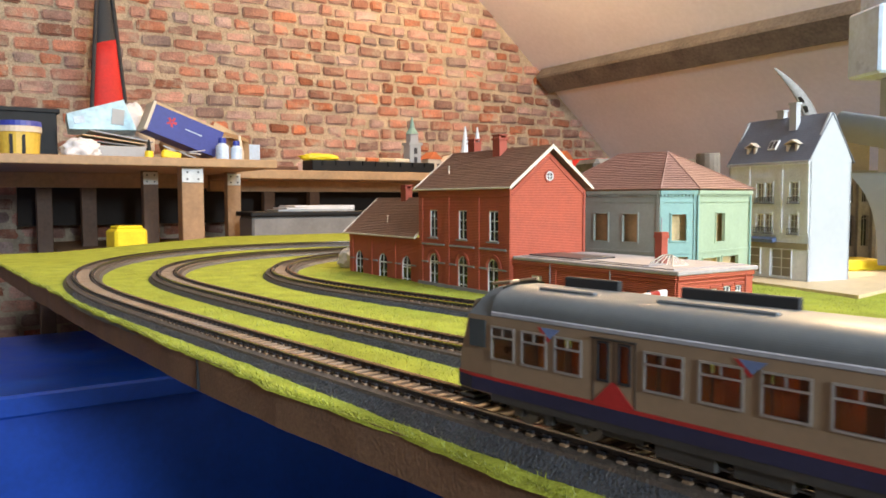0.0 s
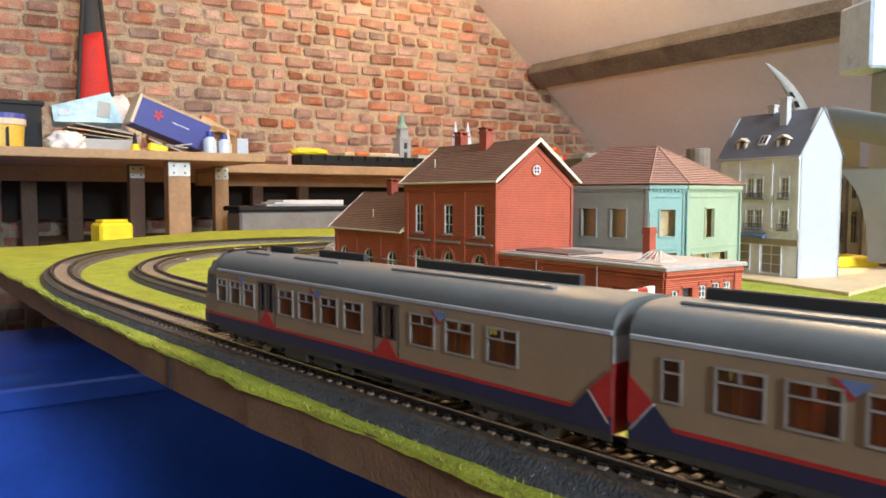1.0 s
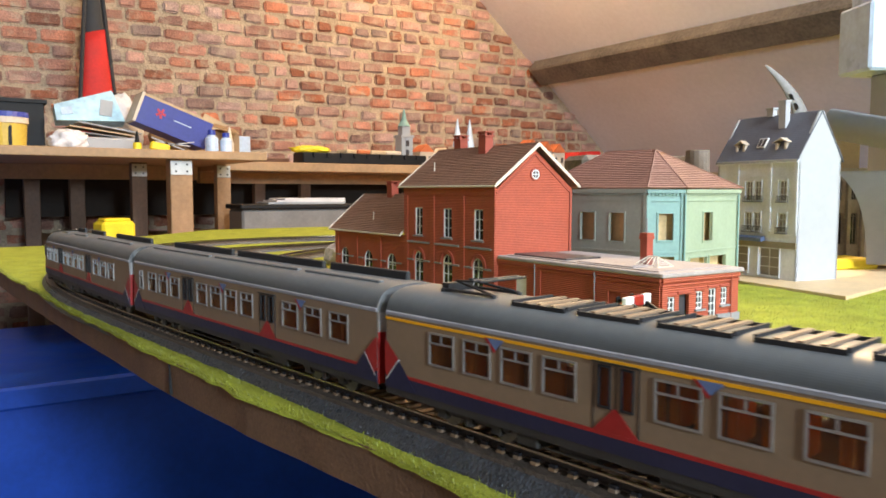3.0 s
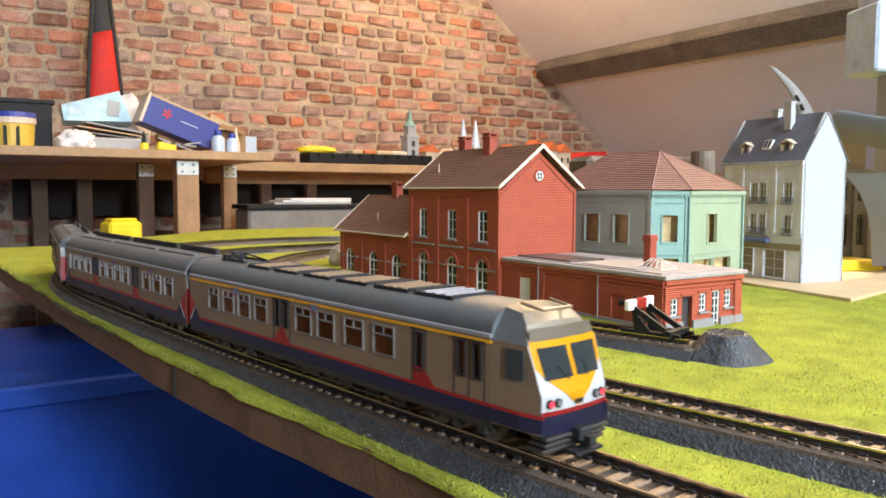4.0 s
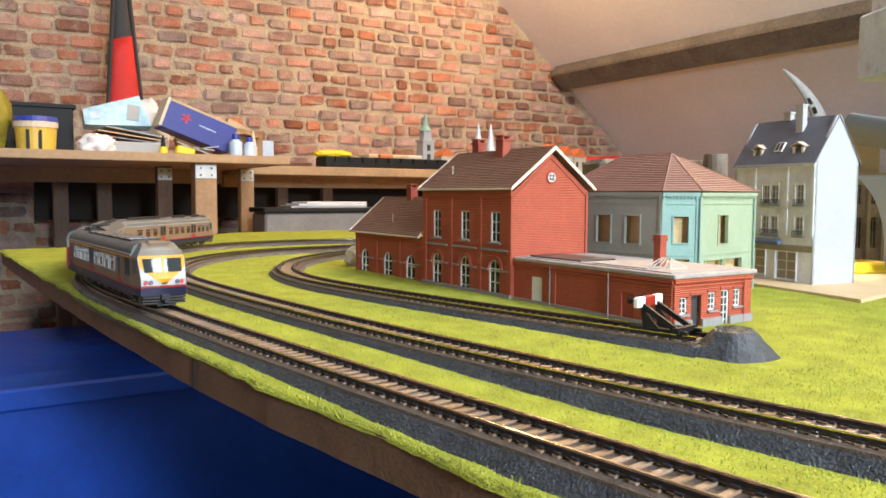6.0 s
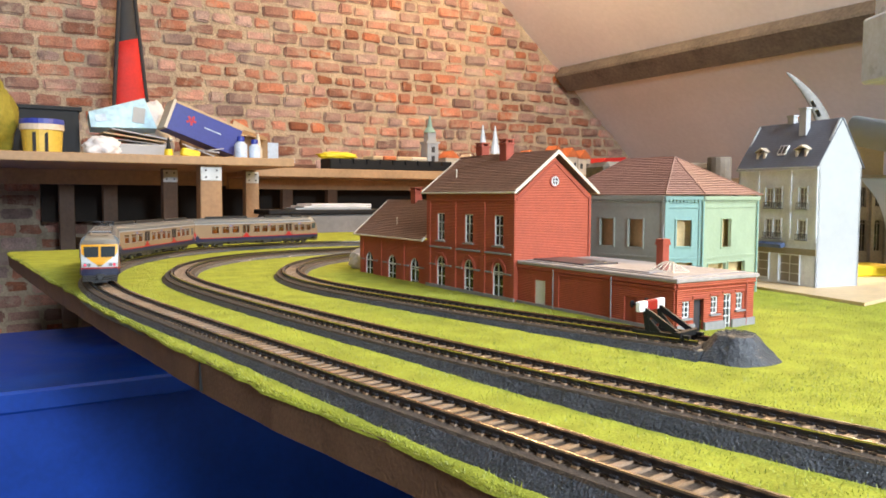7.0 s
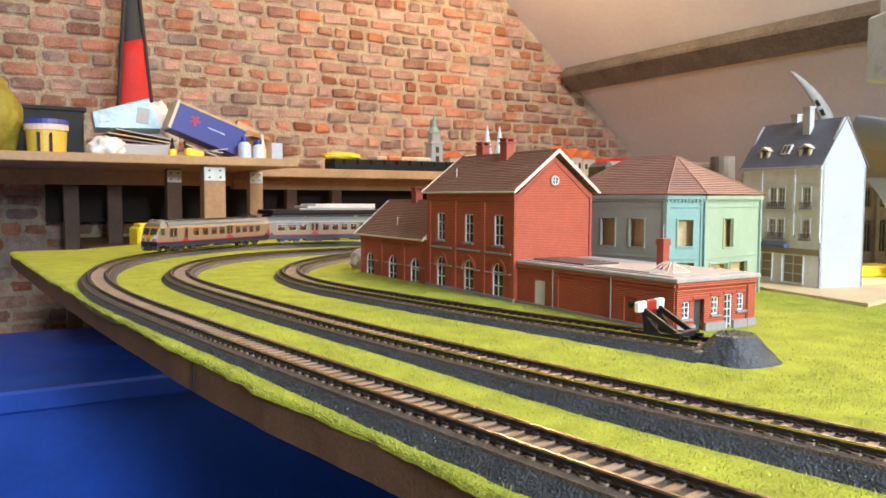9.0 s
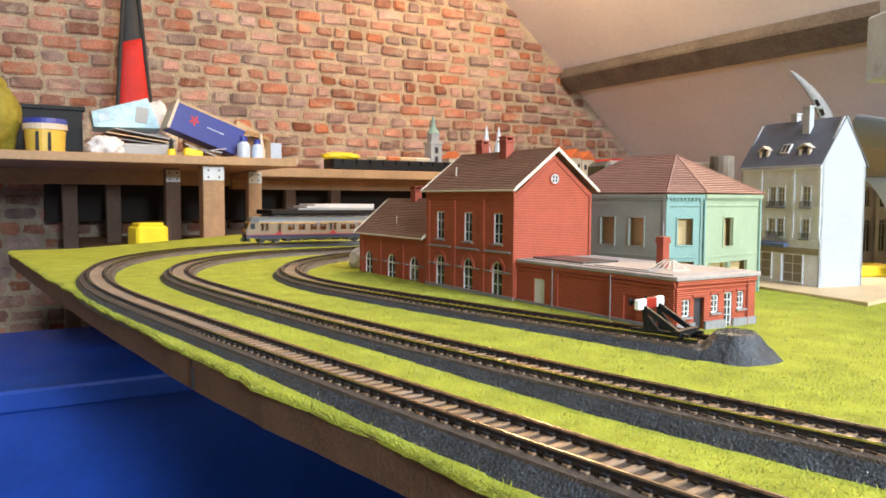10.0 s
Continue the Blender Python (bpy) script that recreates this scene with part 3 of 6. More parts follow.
# ---------- station ----------
def gable_roof(parent, x0, x1, y0, y1, z0, rise, tile, trim, th=0.0014):
    """Two tiled slopes with a ridge along y, cream barge boards and gutters."""
    xm, zr = (x0 + x1) / 2, z0 + rise
    n, step = 23, 0.0008
    left = []
    for i in range(n):
        for f, up in ((i / n, step), ((i + 1) / n, 0.0)):
            left.append((x0 + (xm - x0) * f, y0, z0 + rise * f + up))
    right = [(x0 + x1 - x, y, z) for x, y, z in left[::-1]][1:]
    under = [(x1, y0, z0 - th), (xm, y0, zr - th), (x0, y0, z0 - th)]
    roof = part("roof", prism(bmesh.new(), left + right + under, (0, y1 - y0, 0)), tile, parent, "brown-red tiled roof")
    for yy in (y0 - 0.0010, y1):
        bm = bmesh.new()
        prism(bm, [(x0 - 0.0008, yy, z0 - 0.0022), (x0 - 0.0008, yy, z0 + 0.0008), (xm, yy, zr + 0.0008), (x1 + 0.0008, yy, z0 + 0.0008), (x1 + 0.0008, yy, z0 - 0.0022), (xm, yy, zr - 0.0026)], (0, 0.0011, 0))
        part("barge_board", bm, trim, roof, "cream barge board")
    for xx in (x0 - 0.0012, x1 + 0.0012):
        bm = B((xx, (y0 + y1) / 2, z0 - 0.0012), (0.0022, y1 - y0 + 0.003, 0.0018), None, 0.0004)
        part("gutter", bm, trim, roof, "cream gutter")
    part("ridge", cyl(bmesh.new(), (xm, y0, zr + 0.0001), (xm, y1, zr + 0.0001), 0.0007, n=8), tile, roof)
    return roof


def chimney(parent, x, y, z0, z1, w, mat_, pots=4):
    bm = bmesh.new()
    box(bm, (x, y, (z0 + z1 - 0.004) / 2), (w, w * 1.25, z1 - 0.004 - z0))
    box(bm, (x, y, z1 - 0.0046), (w * 1.25, w * 1.5, 0.0013))
    for i in range(3):
        for k in (-1, 1):
            box(bm, (x + k * w * 0.42, y + (i - 1) * w * 0.5, z1 - 0.0026), (w * 0.2, w * 0.2, 0.003))
    box(bm, (x, y, z1 - 0.0008), (w * 1.2, w * 1.45, 0.0011))
    return part("chimney", bm, mat_, parent, "red brick chimney with an open cap")


def vent(parent, x, y, z):
    bm = cyl(bmesh.new(), (x, y, z - 0.002), (x, y, z + 0.0065), 0.0005, n=8)
    cyl(bm, (x, y, z + 0.0065), (x, y, z + 0.0078), 0.0009, 0.0002, 8)
    part("vent_pipe", bm, M["cream"], parent, "cream vent pipe")


def pilasters(bm, us, w, z0, z1, x, d=0.0009):
    for y in us:
        box(bm, (x - d / 2, y, (z0 + z1) / 2), (d, w, z1 - z0))


st = thing("station_building", "red brick model station with tiled roofs and low annex", "model building")
OUT, UP = (-1, 0, 0), (0, 1, 0)
X0, X1, YA, YB, EAVE = 0.0030, 0.0870, 0.0042, 0.1500, 0.0965
o = (X0, YA, -0.002)
holes = []
for yc in (0.124, 0.075, 0.028):
    c = yc - YA
    holes.append((c - 0.0068, c + 0.0068, 0.0525, 0.0790, False))
for yc, z0 in ((0.124, 0.008), (0.075, 0.0025), (0.029, 0.008)):
    c = yc - YA
    holes.append((c - 0.0080, c + 0.0080, z0, 0.0375, True))
main = part("front_wall", panel(bmesh.new(), o, UP, OUT, YB - YA, EAVE, 0.0022, holes), M["redbrick"], st, "shaded dark red brick front wall")
for i, hq in enumerate(holes):
    if i == 4:
        window(main, o, UP, OUT, hq, M["greywin"], M["pane"], bars=(1, 3), sill=None, name="door")
    else:
        window(main, o, UP, OUT, hq, M["greywin"], M["pane"], bars=(1, 2), sill=M["stone"])
bm = bmesh.new()
pilasters(bm, (YA + 0.0035, 0.0515, 0.0995, YB - 0.0035), 0.0065, 0, 0.0885, X0)
box(bm, (X0 - 0.0005, (YA + YB) / 2, 0.0925), (0.0012, YB - YA, 0.007))
part("pilaster", bm, M["redbrick"], main)
for yc in (0.124, 0.0755, 0.028):
    for z, w in ((0.0440, 0.0395), (0.0268, 0.0)):
        if w:
            part("string_course", B((X0 - 0.0008, yc, z), (0.0018, w, 0.0018), None, 0.0003), M["stone"], main, "grey stone string course")
        else:
            for dy in (-0.0145, 0.0145):
                part("string_course", B((X0 - 0.0007, yc + dy, z), (0.0015, 0.0105, 0.0014)), M["stone"], main, "grey stone string course")
    bm = bmesh.new()
    for k in range(9):
        t0 = math.pi * (k + 0.5) / 9
        box(bm, (X0 - 0.0003, yc + 0.0104 * math.cos(t0), 0.0276 + 0.0104 * math.sin(t0)), (0.0016, 0.0036, 0.0026), Matrix.Rotation(t0 - math.pi / 2, 4, "X"))
    part("arch", bm, M["redplain"], main)
# gable end towards the annex, back and far end
GA = 0.0325
bm = prism(bmesh.new(), [(X0 + 0.0022, YA, -0.002), (X1, YA, -0.002), (X1, YA, EAVE - 0.002), ((X0 + X1) / 2, YA, EAVE + GA - 0.002), (X0 + 0.0022, YA, EAVE - 0.002)], (0, 0.0022, 0))
gable = part("gable_wall", bm, M["redbrick"], st, "sunlit red brick gable wall")
prismb = prism(bmesh.new(), [(X0 + 0.0022, YB - 0.0022, 0), (X1, YB - 0.0022, 0), (X1, YB - 0.0022, EAVE - 0.002), ((X0 + X1) / 2, YB - 0.0022, EAVE + GA - 0.002), (X0 + 0.0022, YB - 0.0022, EAVE - 0.002)], (0, 0.0022, 0))
part("gable_wall", prismb, M["redbrick"], st)
part("back_wall", B((X1 - 0.0011, (YA + YB) / 2, 0.047), (0.0022, YB - YA - 0.0045, 0.098)), M["redbrick"], st)
part("downpipe", cyl(bmesh.new(), (X1 - 0.003, YA - 0.0009, 0.0), (X1 - 0.003, YA - 0.0009, EAVE - 0.003), 0.0006, n=8), M["redplain"], st)
bm = bmesh.new()
for k, zz in ((-1, 0), (1, 0)):
    a, b2 = Vector(((X0 + X1) / 2, 0, EAVE + GA - 0.006)), Vector(((X0 + X1) / 2 + k * 0.041, 0, EAVE - 0.006))
    d = b2 - a
    box(bm, (a + b2) / 2 + Vector((0, YA - 0.0003, 0)), (d.length, 0.0010, 0.0018), Matrix.Rotation(-math.atan2(d.z, d.x), 4, "Y"))
part("gable_band", bm, M["redplain"], gable)
oc = Vector(((X0 + X1) / 2 - 0.0005, YA, 0.1065))
bm = bmesh.new()
for k in range(16):
    t0 = 6.2832 * k / 16
    box(bm, oc + Vector((0.0047 * math.cos(t0), -0.0004, 0.0047 * math.sin(t0))), (0.0019, 0.0012, 0.0014), Matrix.Rotation(-t0 + math.pi / 2, 4, "Y"))
part("round_window_surround", bm, M["redplain"], gable)
bm = bmesh.new()
cyl(bm, oc + Vector((0, 0.0006, 0)), oc + Vector((0, -0.0006, 0)), 0.0038, n=24)
rw = part("round_window", bm, M["pane"], gable, "round gable window")
bm = bmesh.new()
for k in range(20):
    t0 = 6.2832 * k / 20
    box(bm, oc + Vector((0.0036 * math.cos(t0), -0.0008, 0.0036 * math.sin(t0))), (0.0013, 0.0008, 0.0008), Matrix.Rotation(-t0 + math.pi / 2, 4, "Y"))
box(bm, oc + Vector((0, -0.0009, 0)), (0.007, 0.0006, 0.0007))
box(bm, oc + Vector((0, -0.0009, 0)), (0.0007, 0.0006, 0.007))
part("frame", bm, M["white"], rw, "white round window frame")
gable_roof(st, 0.0, 0.09, 0.0, 0.1536, 0.0976, 0.0351, M["tile"], M["cream"])
chimney(st, 0.040, 0.068, 0.118, 0.1465, 0.0085, M["redplain"])
chimney(st, 0.050, 0.122, 0.125, 0.1465, 0.0085, M["redplain"])
vent(st, 0.017, 0.118, 0.1115)
# wing
XW, YW0, YW1, EW = 0.0045, 0.1500, 0.3080, 0.0490
ow = (XW, YW0, -0.008)
wh = []
for yc, z0 in ((0.285, 0.0095), (0.229, 0.0075), (0.179, 0.002)):
    c = yc - YW0
    wh.append((c - 0.0095, c + 0.0095, z0, 0.0375, True))
wing = part("wing_wall", panel(bmesh.new(), ow, UP, OUT, YW1 - YW0, EW + 0.008, 0.0022, wh), M["redbrick"], st, "red brick wall of the low wing")
for i, hq in enumerate(wh):
    window(wing, ow, UP, OUT, hq, M["greywin"], M["pane"], bars=(1, 2), sill=M["stone"] if i < 2 else None, name="window" if i < 2 else "door")
bm = bmesh.new()
pilasters(bm, (YW0 + 0.004, 0.204, 0.257, YW1 - 0.004), 0.0075, -0.004, 0.0445, XW)
box(bm, (XW - 0.0005, (YW0 + YW1) / 2, 0.0465), (0.0012, YW1 - YW0, 0.005))
part("pilaster", bm, M["redbrick"], wing)
for yc in (0.285, 0.229, 0.179):
    for dy in (-0.0165, 0.0165):
        part("string_course", B((XW - 0.0007, yc + dy, 0.0205), (0.0015, 0.0100, 0.0014)), M["stone"], wing, "grey stone string course")
bm = B((0.045, YW1 - 0.0011, 0.022), (0.080, 0.0022, 0.054))
prism(bm, [(XW, YW1 - 0.002, 0.049), (0.086, YW1 - 0.002, 0.049), (0.045, YW1 - 0.002, 0.088)], (0, 0.002, 0))
part("wing_end_wall", bm, M["redbrick"], st)
gable_roof(st, 0.0005, 0.0895, 0.1545, 0.315, 0.0500, 0.0385, M["tile"], M["cream"])
chimney(st, 0.045, 0.247, 0.084, 0.1035, 0.0085, M["redplain"])
vent(st, 0.014, 0.235, 0.0625)
part("plinth", B((X0 - 0.0009, (YA + YB) / 2, 0.002), (0.0022, YB - YA, 0.0105)), M["stone"], st, "grey stone plinth")
part("plinth", B((XW - 0.0009, (YW0 + YW1) / 2 + 0.0005, -0.002), (0.0022, YW1 - YW0 - 0.001, 0.0115)), M["stone"], st, "grey stone plinth")
# annex
XA, XB, YC, HA = 0.0058, 0.0850, -0.1668, 0.0385
oa = (XA, YC, -0.002)
ah = [(-0.026 - YC - 0.0066, -0.026 - YC + 0.0066, 0.002, 0.0275, False), (-0.126 - YC - 0.006, -0.126 - YC + 0.006, 0.006, 0.0255, False)]
aw = part("annex_front_wall", panel(bmesh.new(), oa, UP, OUT, YA - YC - 0.0003, HA, 0.0022, ah), M["redbrick"], st, "low red brick annex wall")
part("door", B((XA + 0.0010, -0.026, 0.0125), (0.0008, 0.0134, 0.0265)), M["greywin"], aw, "plain pale grey door")
part("niche", B((XA + 0.0017, -0.126, 0.0135), (0.0008, 0.0125, 0.0205)), M["redplain"], aw, "bricked-up niche")
bm = bmesh.new()
pilasters(bm, (-0.047, -0.105, YC + 0.0035), 0.0055, 0, 0.0335, XA)
for z, d, hh in ((0.0325, 0.0010, 0.0016), (0.0355, 0.0016, 0.003)):
    box(bm, (XA - d / 2, (YA + YC) / 2, z), (d, YA - YC, hh))
part("cornice", bm, M["redbrick"], aw)
for y in (-0.044, -0.1085):
    part("downpipe", cyl(bmesh.new(), (XA - 0.0016, y, 0), (XA - 0.0016, y, 0.036), 0.0005, n=6), M["stone"], aw)
oe = (XA, YC, -0.002)
EO, EU = (0, -1, 0), (1, 0, 0)
eh = [(0.0052, 0.0132, 0.0150, 0.0262, False), (0.0172, 0.0272, 0.0020, 0.0270, False), (0.0342, 0.0412, 0.0160, 0.0280, False),
      (0.0472, 0.0552, 0.0030, 0.0290, False), (0.0602, 0.0672, 0.0170, 0.0290, False)]
ew = part("annex_end_wall", panel(bmesh.new(), (XA + 0.0023, YC, -0.002), EU, EO, XB - XA - 0.0023, HA, 0.0022, [(a - 0.0023, b - 0.0023, c, d, e) for a, b, c, d, e in eh]), M["redbrick"], st, "sunlit orange-red brick annex end wall")
for i, hq in enumerate(eh):
    if i == 1:
        # a dark sheet behind the opening paints the shade inside the doorway
        part("open_door", B((XA + 0.0222, YC + 0.0035, 0.0125), (0.0104, 0.0004, 0.026)), M["darkpanel"], ew, "dark sheet standing for the shade inside the open doorway")
        continue
    window(ew, oe, EU, EO, hq, M["white"], M["pane"], bars=(1, 2 if i != 3 else 4), sill=M["stone"] if i != 3 else None, name="window" if i != 3 else "door")
for i, hq in enumerate(eh):
    part("lintel", B((XA + (hq[0] + hq[1]) / 2, YC - 0.0004, hq[3] - 0.0008), (hq[1] - hq[0] + 0.003, 0.0010, 0.0020), None, 0.0003), M["redplain"], ew)
bm = bmesh.new()
for z, d, hh in ((0.0318, 0.0009, 0.0014), (0.0355, 0.0016, 0.0036)):
    box(bm, ((XA + XB) / 2, YC - d / 2, z), (XB - XA, d, hh))
for x in (XA + 0.0025, XB - 0.006):
    box(bm, (x, YC - 0.0005, 0.016), (0.005, 0.0010, 0.033))
part("cornice", bm, M["redbrick"], ew)
part("downpipe", cyl(bmesh.new(), (XB - 0.0095, YC - 0.0014, 0), (XB - 0.0095, YC - 0.0014, 0.036), 0.0005, n=6), M["redplain"], ew)
part("annex_back_wall", B((XB - 0.0011, (YA + YC) / 2, 0.018), (0.0022, YA - YC - 0.0045, 0.038)), M["redbrick"], st)
part("plinth", B((XA - 0.0008, (YA + YC) / 2, 0.0015), (0.0018, YA - YC, 0.0095)), M["stone"], st, "grey stone plinth")
for a, b2 in ((0.0, 0.0172), (0.0272, 0.0472), (0.0552, XB - XA)):
    part("plinth", B((XA + (a + b2) / 2, YC - 0.0008, 0.0028), (b2 - a, 0.0018, 0.0122)), M["stone"], st, "grey stone plinth")
bm = B(((0.0040 + 0.0870) / 2, (0.002 - 0.1695) / 2, 0.0384), (0.0840, 0.172, 0.0030), None, 0.0006)
box(bm, (0.0455, -0.083, 0.0402), (0.074, 0.158, 0.0010))
ar = part("annex_roof", bm, M["felt"], st, "flat grey-beige felt roof")
part("roof_panel", B((0.030, -0.040, 0.0413), (0.036, 0.062, 0.0012), None, 0.0003), M["darkpanel"], ar, "dark roof panel")
part("roof_panel", B((0.022, -0.110, 0.0411), (0.020, 0.055, 0.0008), None, 0.0003), M["felt"], ar)
part("annex_chimney", box(box(B((0.036, -0.127, 0.0505), (0.0062, 0.0062, 0.020)), (0.036, -0.127, 0.0600), (0.0076, 0.0076, 0.0022)), (0.036, -0.127, 0.0622), (0.0070, 0.0070, 0.0022)), M["redplain"], ar, "square red brick chimney")
part("antenna", cyl(bmesh.new(), (0.036, -0.127, 0.0630), (0.036, -0.127, 0.0735), 0.0005, n=6), M["stone"], ar, "thin grey rod on the chimney")
sk = bmesh.new()
base = [Vector((0.026, -0.146, 0.0408)), Vector((0.042, -0.146, 0.0408)), Vector((0.042, -0.124, 0.0408)), Vector((0.026, -0.124, 0.0408))]
ra, rb = Vector((0.034, -0.139, 0.0474)), Vector((0.034, -0.131, 0.0474))
for f in ((base[0], base[1], ra), (base[1], base[2], rb, ra), (base[2], base[3], rb), (base[3], base[0], ra, rb)):
    sk.faces.new([sk.verts.new(p) for p in f])
sky_light = part("skylight", sk, M["skylight"], ar, "small glazed roof lantern")
bm = bmesh.new()
for a, b2 in ((base[0], ra), (base[1], ra), (base[2], rb), (base[3], rb), (ra, rb), *[(base[i], base[(i + 1) % 4]) for i in range(4)]):
    part("bar", cyl(bmesh.new(), a, b2, 0.0004, n=5), M["cream"], sky_light)
for k in (0.25, 0.5, 0.75):
    part("bar", cyl(bmesh.new(), base[3].lerp(base[0], k), rb.lerp(ra, k), 0.0003, n=5), M["cream"], sky_light)

# ---------- buffer stop ----------
bs = thing("buffer_stop", "black plastic buffer stop with a red and white beam", "buffer stop")
p, h = on_line(LINES["inner"], 0.541)
bs.matrix_world = Matrix.Translation((p.x, p.y, 0.0125)) @ Matrix.Rotation(h, 4, "Z")
for sgn in (-1, 1):
    bm = bmesh.new()
    x = sgn * 0.0085
    box(bm, (x, 0.003, 0.0075), (0.0022, 0.0030, 0.015), Matrix.Rotation(-0.15, 4, "X"))
    box(bm, (x, -0.009, 0.0065), (0.0022, 0.028, 0.0030), Matrix.Rotation(0.52, 4, "X"))
    box(bm, (x, -0.006, 0.0008), (0.0026, 0.036, 0.0020))
    prism(bm, [(x - 0.0009, 0.002, 0.001), (x - 0.0009, 0.002, 0.010), (x - 0.0009, -0.007, 0.001)], (0.0018, 0, 0))
    part("side_frame", bm, M["black"], bs)
part("cross_tie", B((0, -0.018, 0.0018), (0.024, 0.004, 0.003)), M["black"], bs)
part("cross_tie", B((0, 0.003, 0.006), (0.018, 0.002, 0.003)), M["black"], bs)
for c, w, mm in ((-0.0105, 0.0090, "white"), (0.0, 0.0120, "red"), (0.0105, 0.0090, "white")):
    part("beam_panel", B((c, 0.0055, 0.0160), (w, 0.0034, 0.0062), None, 0.0006), M[mm], bs, "painted buffer beam section")
for sgn in (-1, 1):
    part("buffer", cyl(cyl(bmesh.new(), (sgn * 0.0085, 0.007, 0.0165), (sgn * 0.0085, 0.0125, 0.0165), 0.0009, n=8), (sgn * 0.0085, 0.0125, 0.0165), (sgn * 0.0085, 0.0135, 0.0165), 0.0022, n=14), M["black"], bs)


# ---------- corner house ----------
def facade(parent, name, a, b, height, material, holes, label, frame=None, surround=None, thick=0.0022, z0=-0.001, grow=0.0):
    """An upright wall between ground points a and b (outward to the right of a to b), with framed openings."""
    a, b = Vector((*a, z0)), Vector((*b, z0))
    u = (b - a).normalized()
    n = Vector((u.y, -u.x, 0))
    w = part(name, panel(bmesh.new(), a, u, n, (b - a).length, height, thick, holes), material, parent, label)
    turn = Matrix((u, n * -1, Vector((0, 0, 1)))).transposed().to_4x4()
    if surround:
        for u0, u1, v0, v1, _ in holes:
            bm = bmesh.new()
            q = 0.0012
            for c, v, sx, sz in ((u0 - q / 2, (v0 + v1) / 2, q, v1 - v0 + 2 * q), (u1 + q / 2, (v0 + v1) / 2, q, v1 - v0 + 2 * q), ((u0 + u1) / 2, v1 + q / 2, u1 - u0, q), ((u0 + u1) / 2, v0 - q / 2, u1 - u0, q)):
                box(bm, a + u * c + Vector((0, 0, v)) + n * 0.0003, (sx, 0.0012, sz), turn)
            part("window_surround", bm, surround, w)
    return w, a, u, n, turn


gh = thing("corner_house", "mint and teal model corner house with red-brown hipped roof", "model building")
C1, C0, C2 = Vector((0.148, -0.068)), Vector((0.122, -0.050)), Vector((0.2455, -0.051))
BK = Vector((-0.171, 0.985))
B0, B1 = C0 + BK * 0.115, C2 + BK * 0.135
HG = 0.0945
w, *_ = facade(gh, "chamfer_wall", C0, C1, HG, M["teal"], [(0.010, 0.0225, 0.052, 0.0745, False), (0.009, 0.024, 0.004, 0.038, False)], "teal painted corner wall", surround=M["teal"])
w2, a2, u2, n2, t2 = facade(gh, "mint_wall", C1, C2, HG, M["mint"], [(0.0320, 0.0480, 0.050, 0.0750, False), (0.010, 0.040, 0.004, 0.0360, False), (0.0445, 0.0745, 0.004, 0.0360, False)], "pale mint painted wall", surround=M["mint"])
lg = (B0 - C0).length
w3, a3, u3, n3, t3 = facade(gh, "grey_wall", B0, C0, HG, M["greygreen"], [(lg - 0.037, lg - 0.022, 0.050, 0.0745, False), (lg - 0.068, lg - 0.053, 0.050, 0.0745, False), (lg - 0.099, lg - 0.084, 0.050, 0.0745, False), (lg - 0.055, lg - 0.015, 0.004, 0.036, False)], "grey-green painted wall", surround=M["greygreen"])
# openings on these two unseen sides are added to let lamp light in
lr = (B1 - B0).length
facade(gh, "rear_wall", B1, B0, HG, M["greygreen"], [(lr * f - 0.009, lr * f + 0.009, 0.047, 0.078, False) for f in (0.25, 0.5, 0.75)], "")
ls = (B1 - C2).length
facade(gh, "side_wall", C2, B1, HG, M["mint"], [(ls * f - 0.010, ls * f + 0.010, 0.047, 0.080, False) for f in (0.15, 0.4, 0.65, 0.88)], "")
for a, b, mm in ((C0, C1, "teal"), (C1, C2, "mint"), (B0, C0, "greygreen")):
    d = (b - a)
    u = Vector((d.x, d.y, 0)).normalized()
    n = Vector((u.y, -u.x, 0))
    tt = Matrix((u, n * -1, Vector((0, 0, 1)))).transposed().to_4x4()
    mid = Vector(((a.x + b.x) / 2, (a.y + b.y) / 2, 0))
    bm = bmesh.new()
    for z, dd, hh in ((0.0405, 0.0008, 0.0016), (0.0845, 0.0008, 0.0012), (0.0925, 0.0022, 0.0030)):
        box(bm, mid + n * (dd / 2) + Vector((0, 0, z)), (d.length, dd, hh), tt)
    for k in range(int(d.length / 0.003)):
        box(bm, Vector((*a, 0)) + u * (0.0015 + 0.003 * k) + n * 0.0008 + Vector((0, 0, 0.0898)), (0.0014, 0.0016, 0.0020), tt)
    for e in (0.0015, d.length - 0.0015):
        box(bm, Vector((*a, 0)) + u * e + n * 0.0004 + Vector((0, 0, 0.045)), (0.003, 0.0010, 0.088), tt)
    part("cornice", bm, M[mm], gh)
part("downpipe", cyl(bmesh.new(), (C2.x - 0.004, C2.y - 0.0026, 0), (C2.x - 0.004, C2.y - 0.0026, 0.09), 0.0007, n=8), M["teal"], gh)
part("downpipe", cyl(bmesh.new(), (C1.x - 0.001, C1.y - 0.0018, 0), (C1.x - 0.001, C1.y - 0.0018, 0.09), 0.0008, n=8), M["teal"], gh)
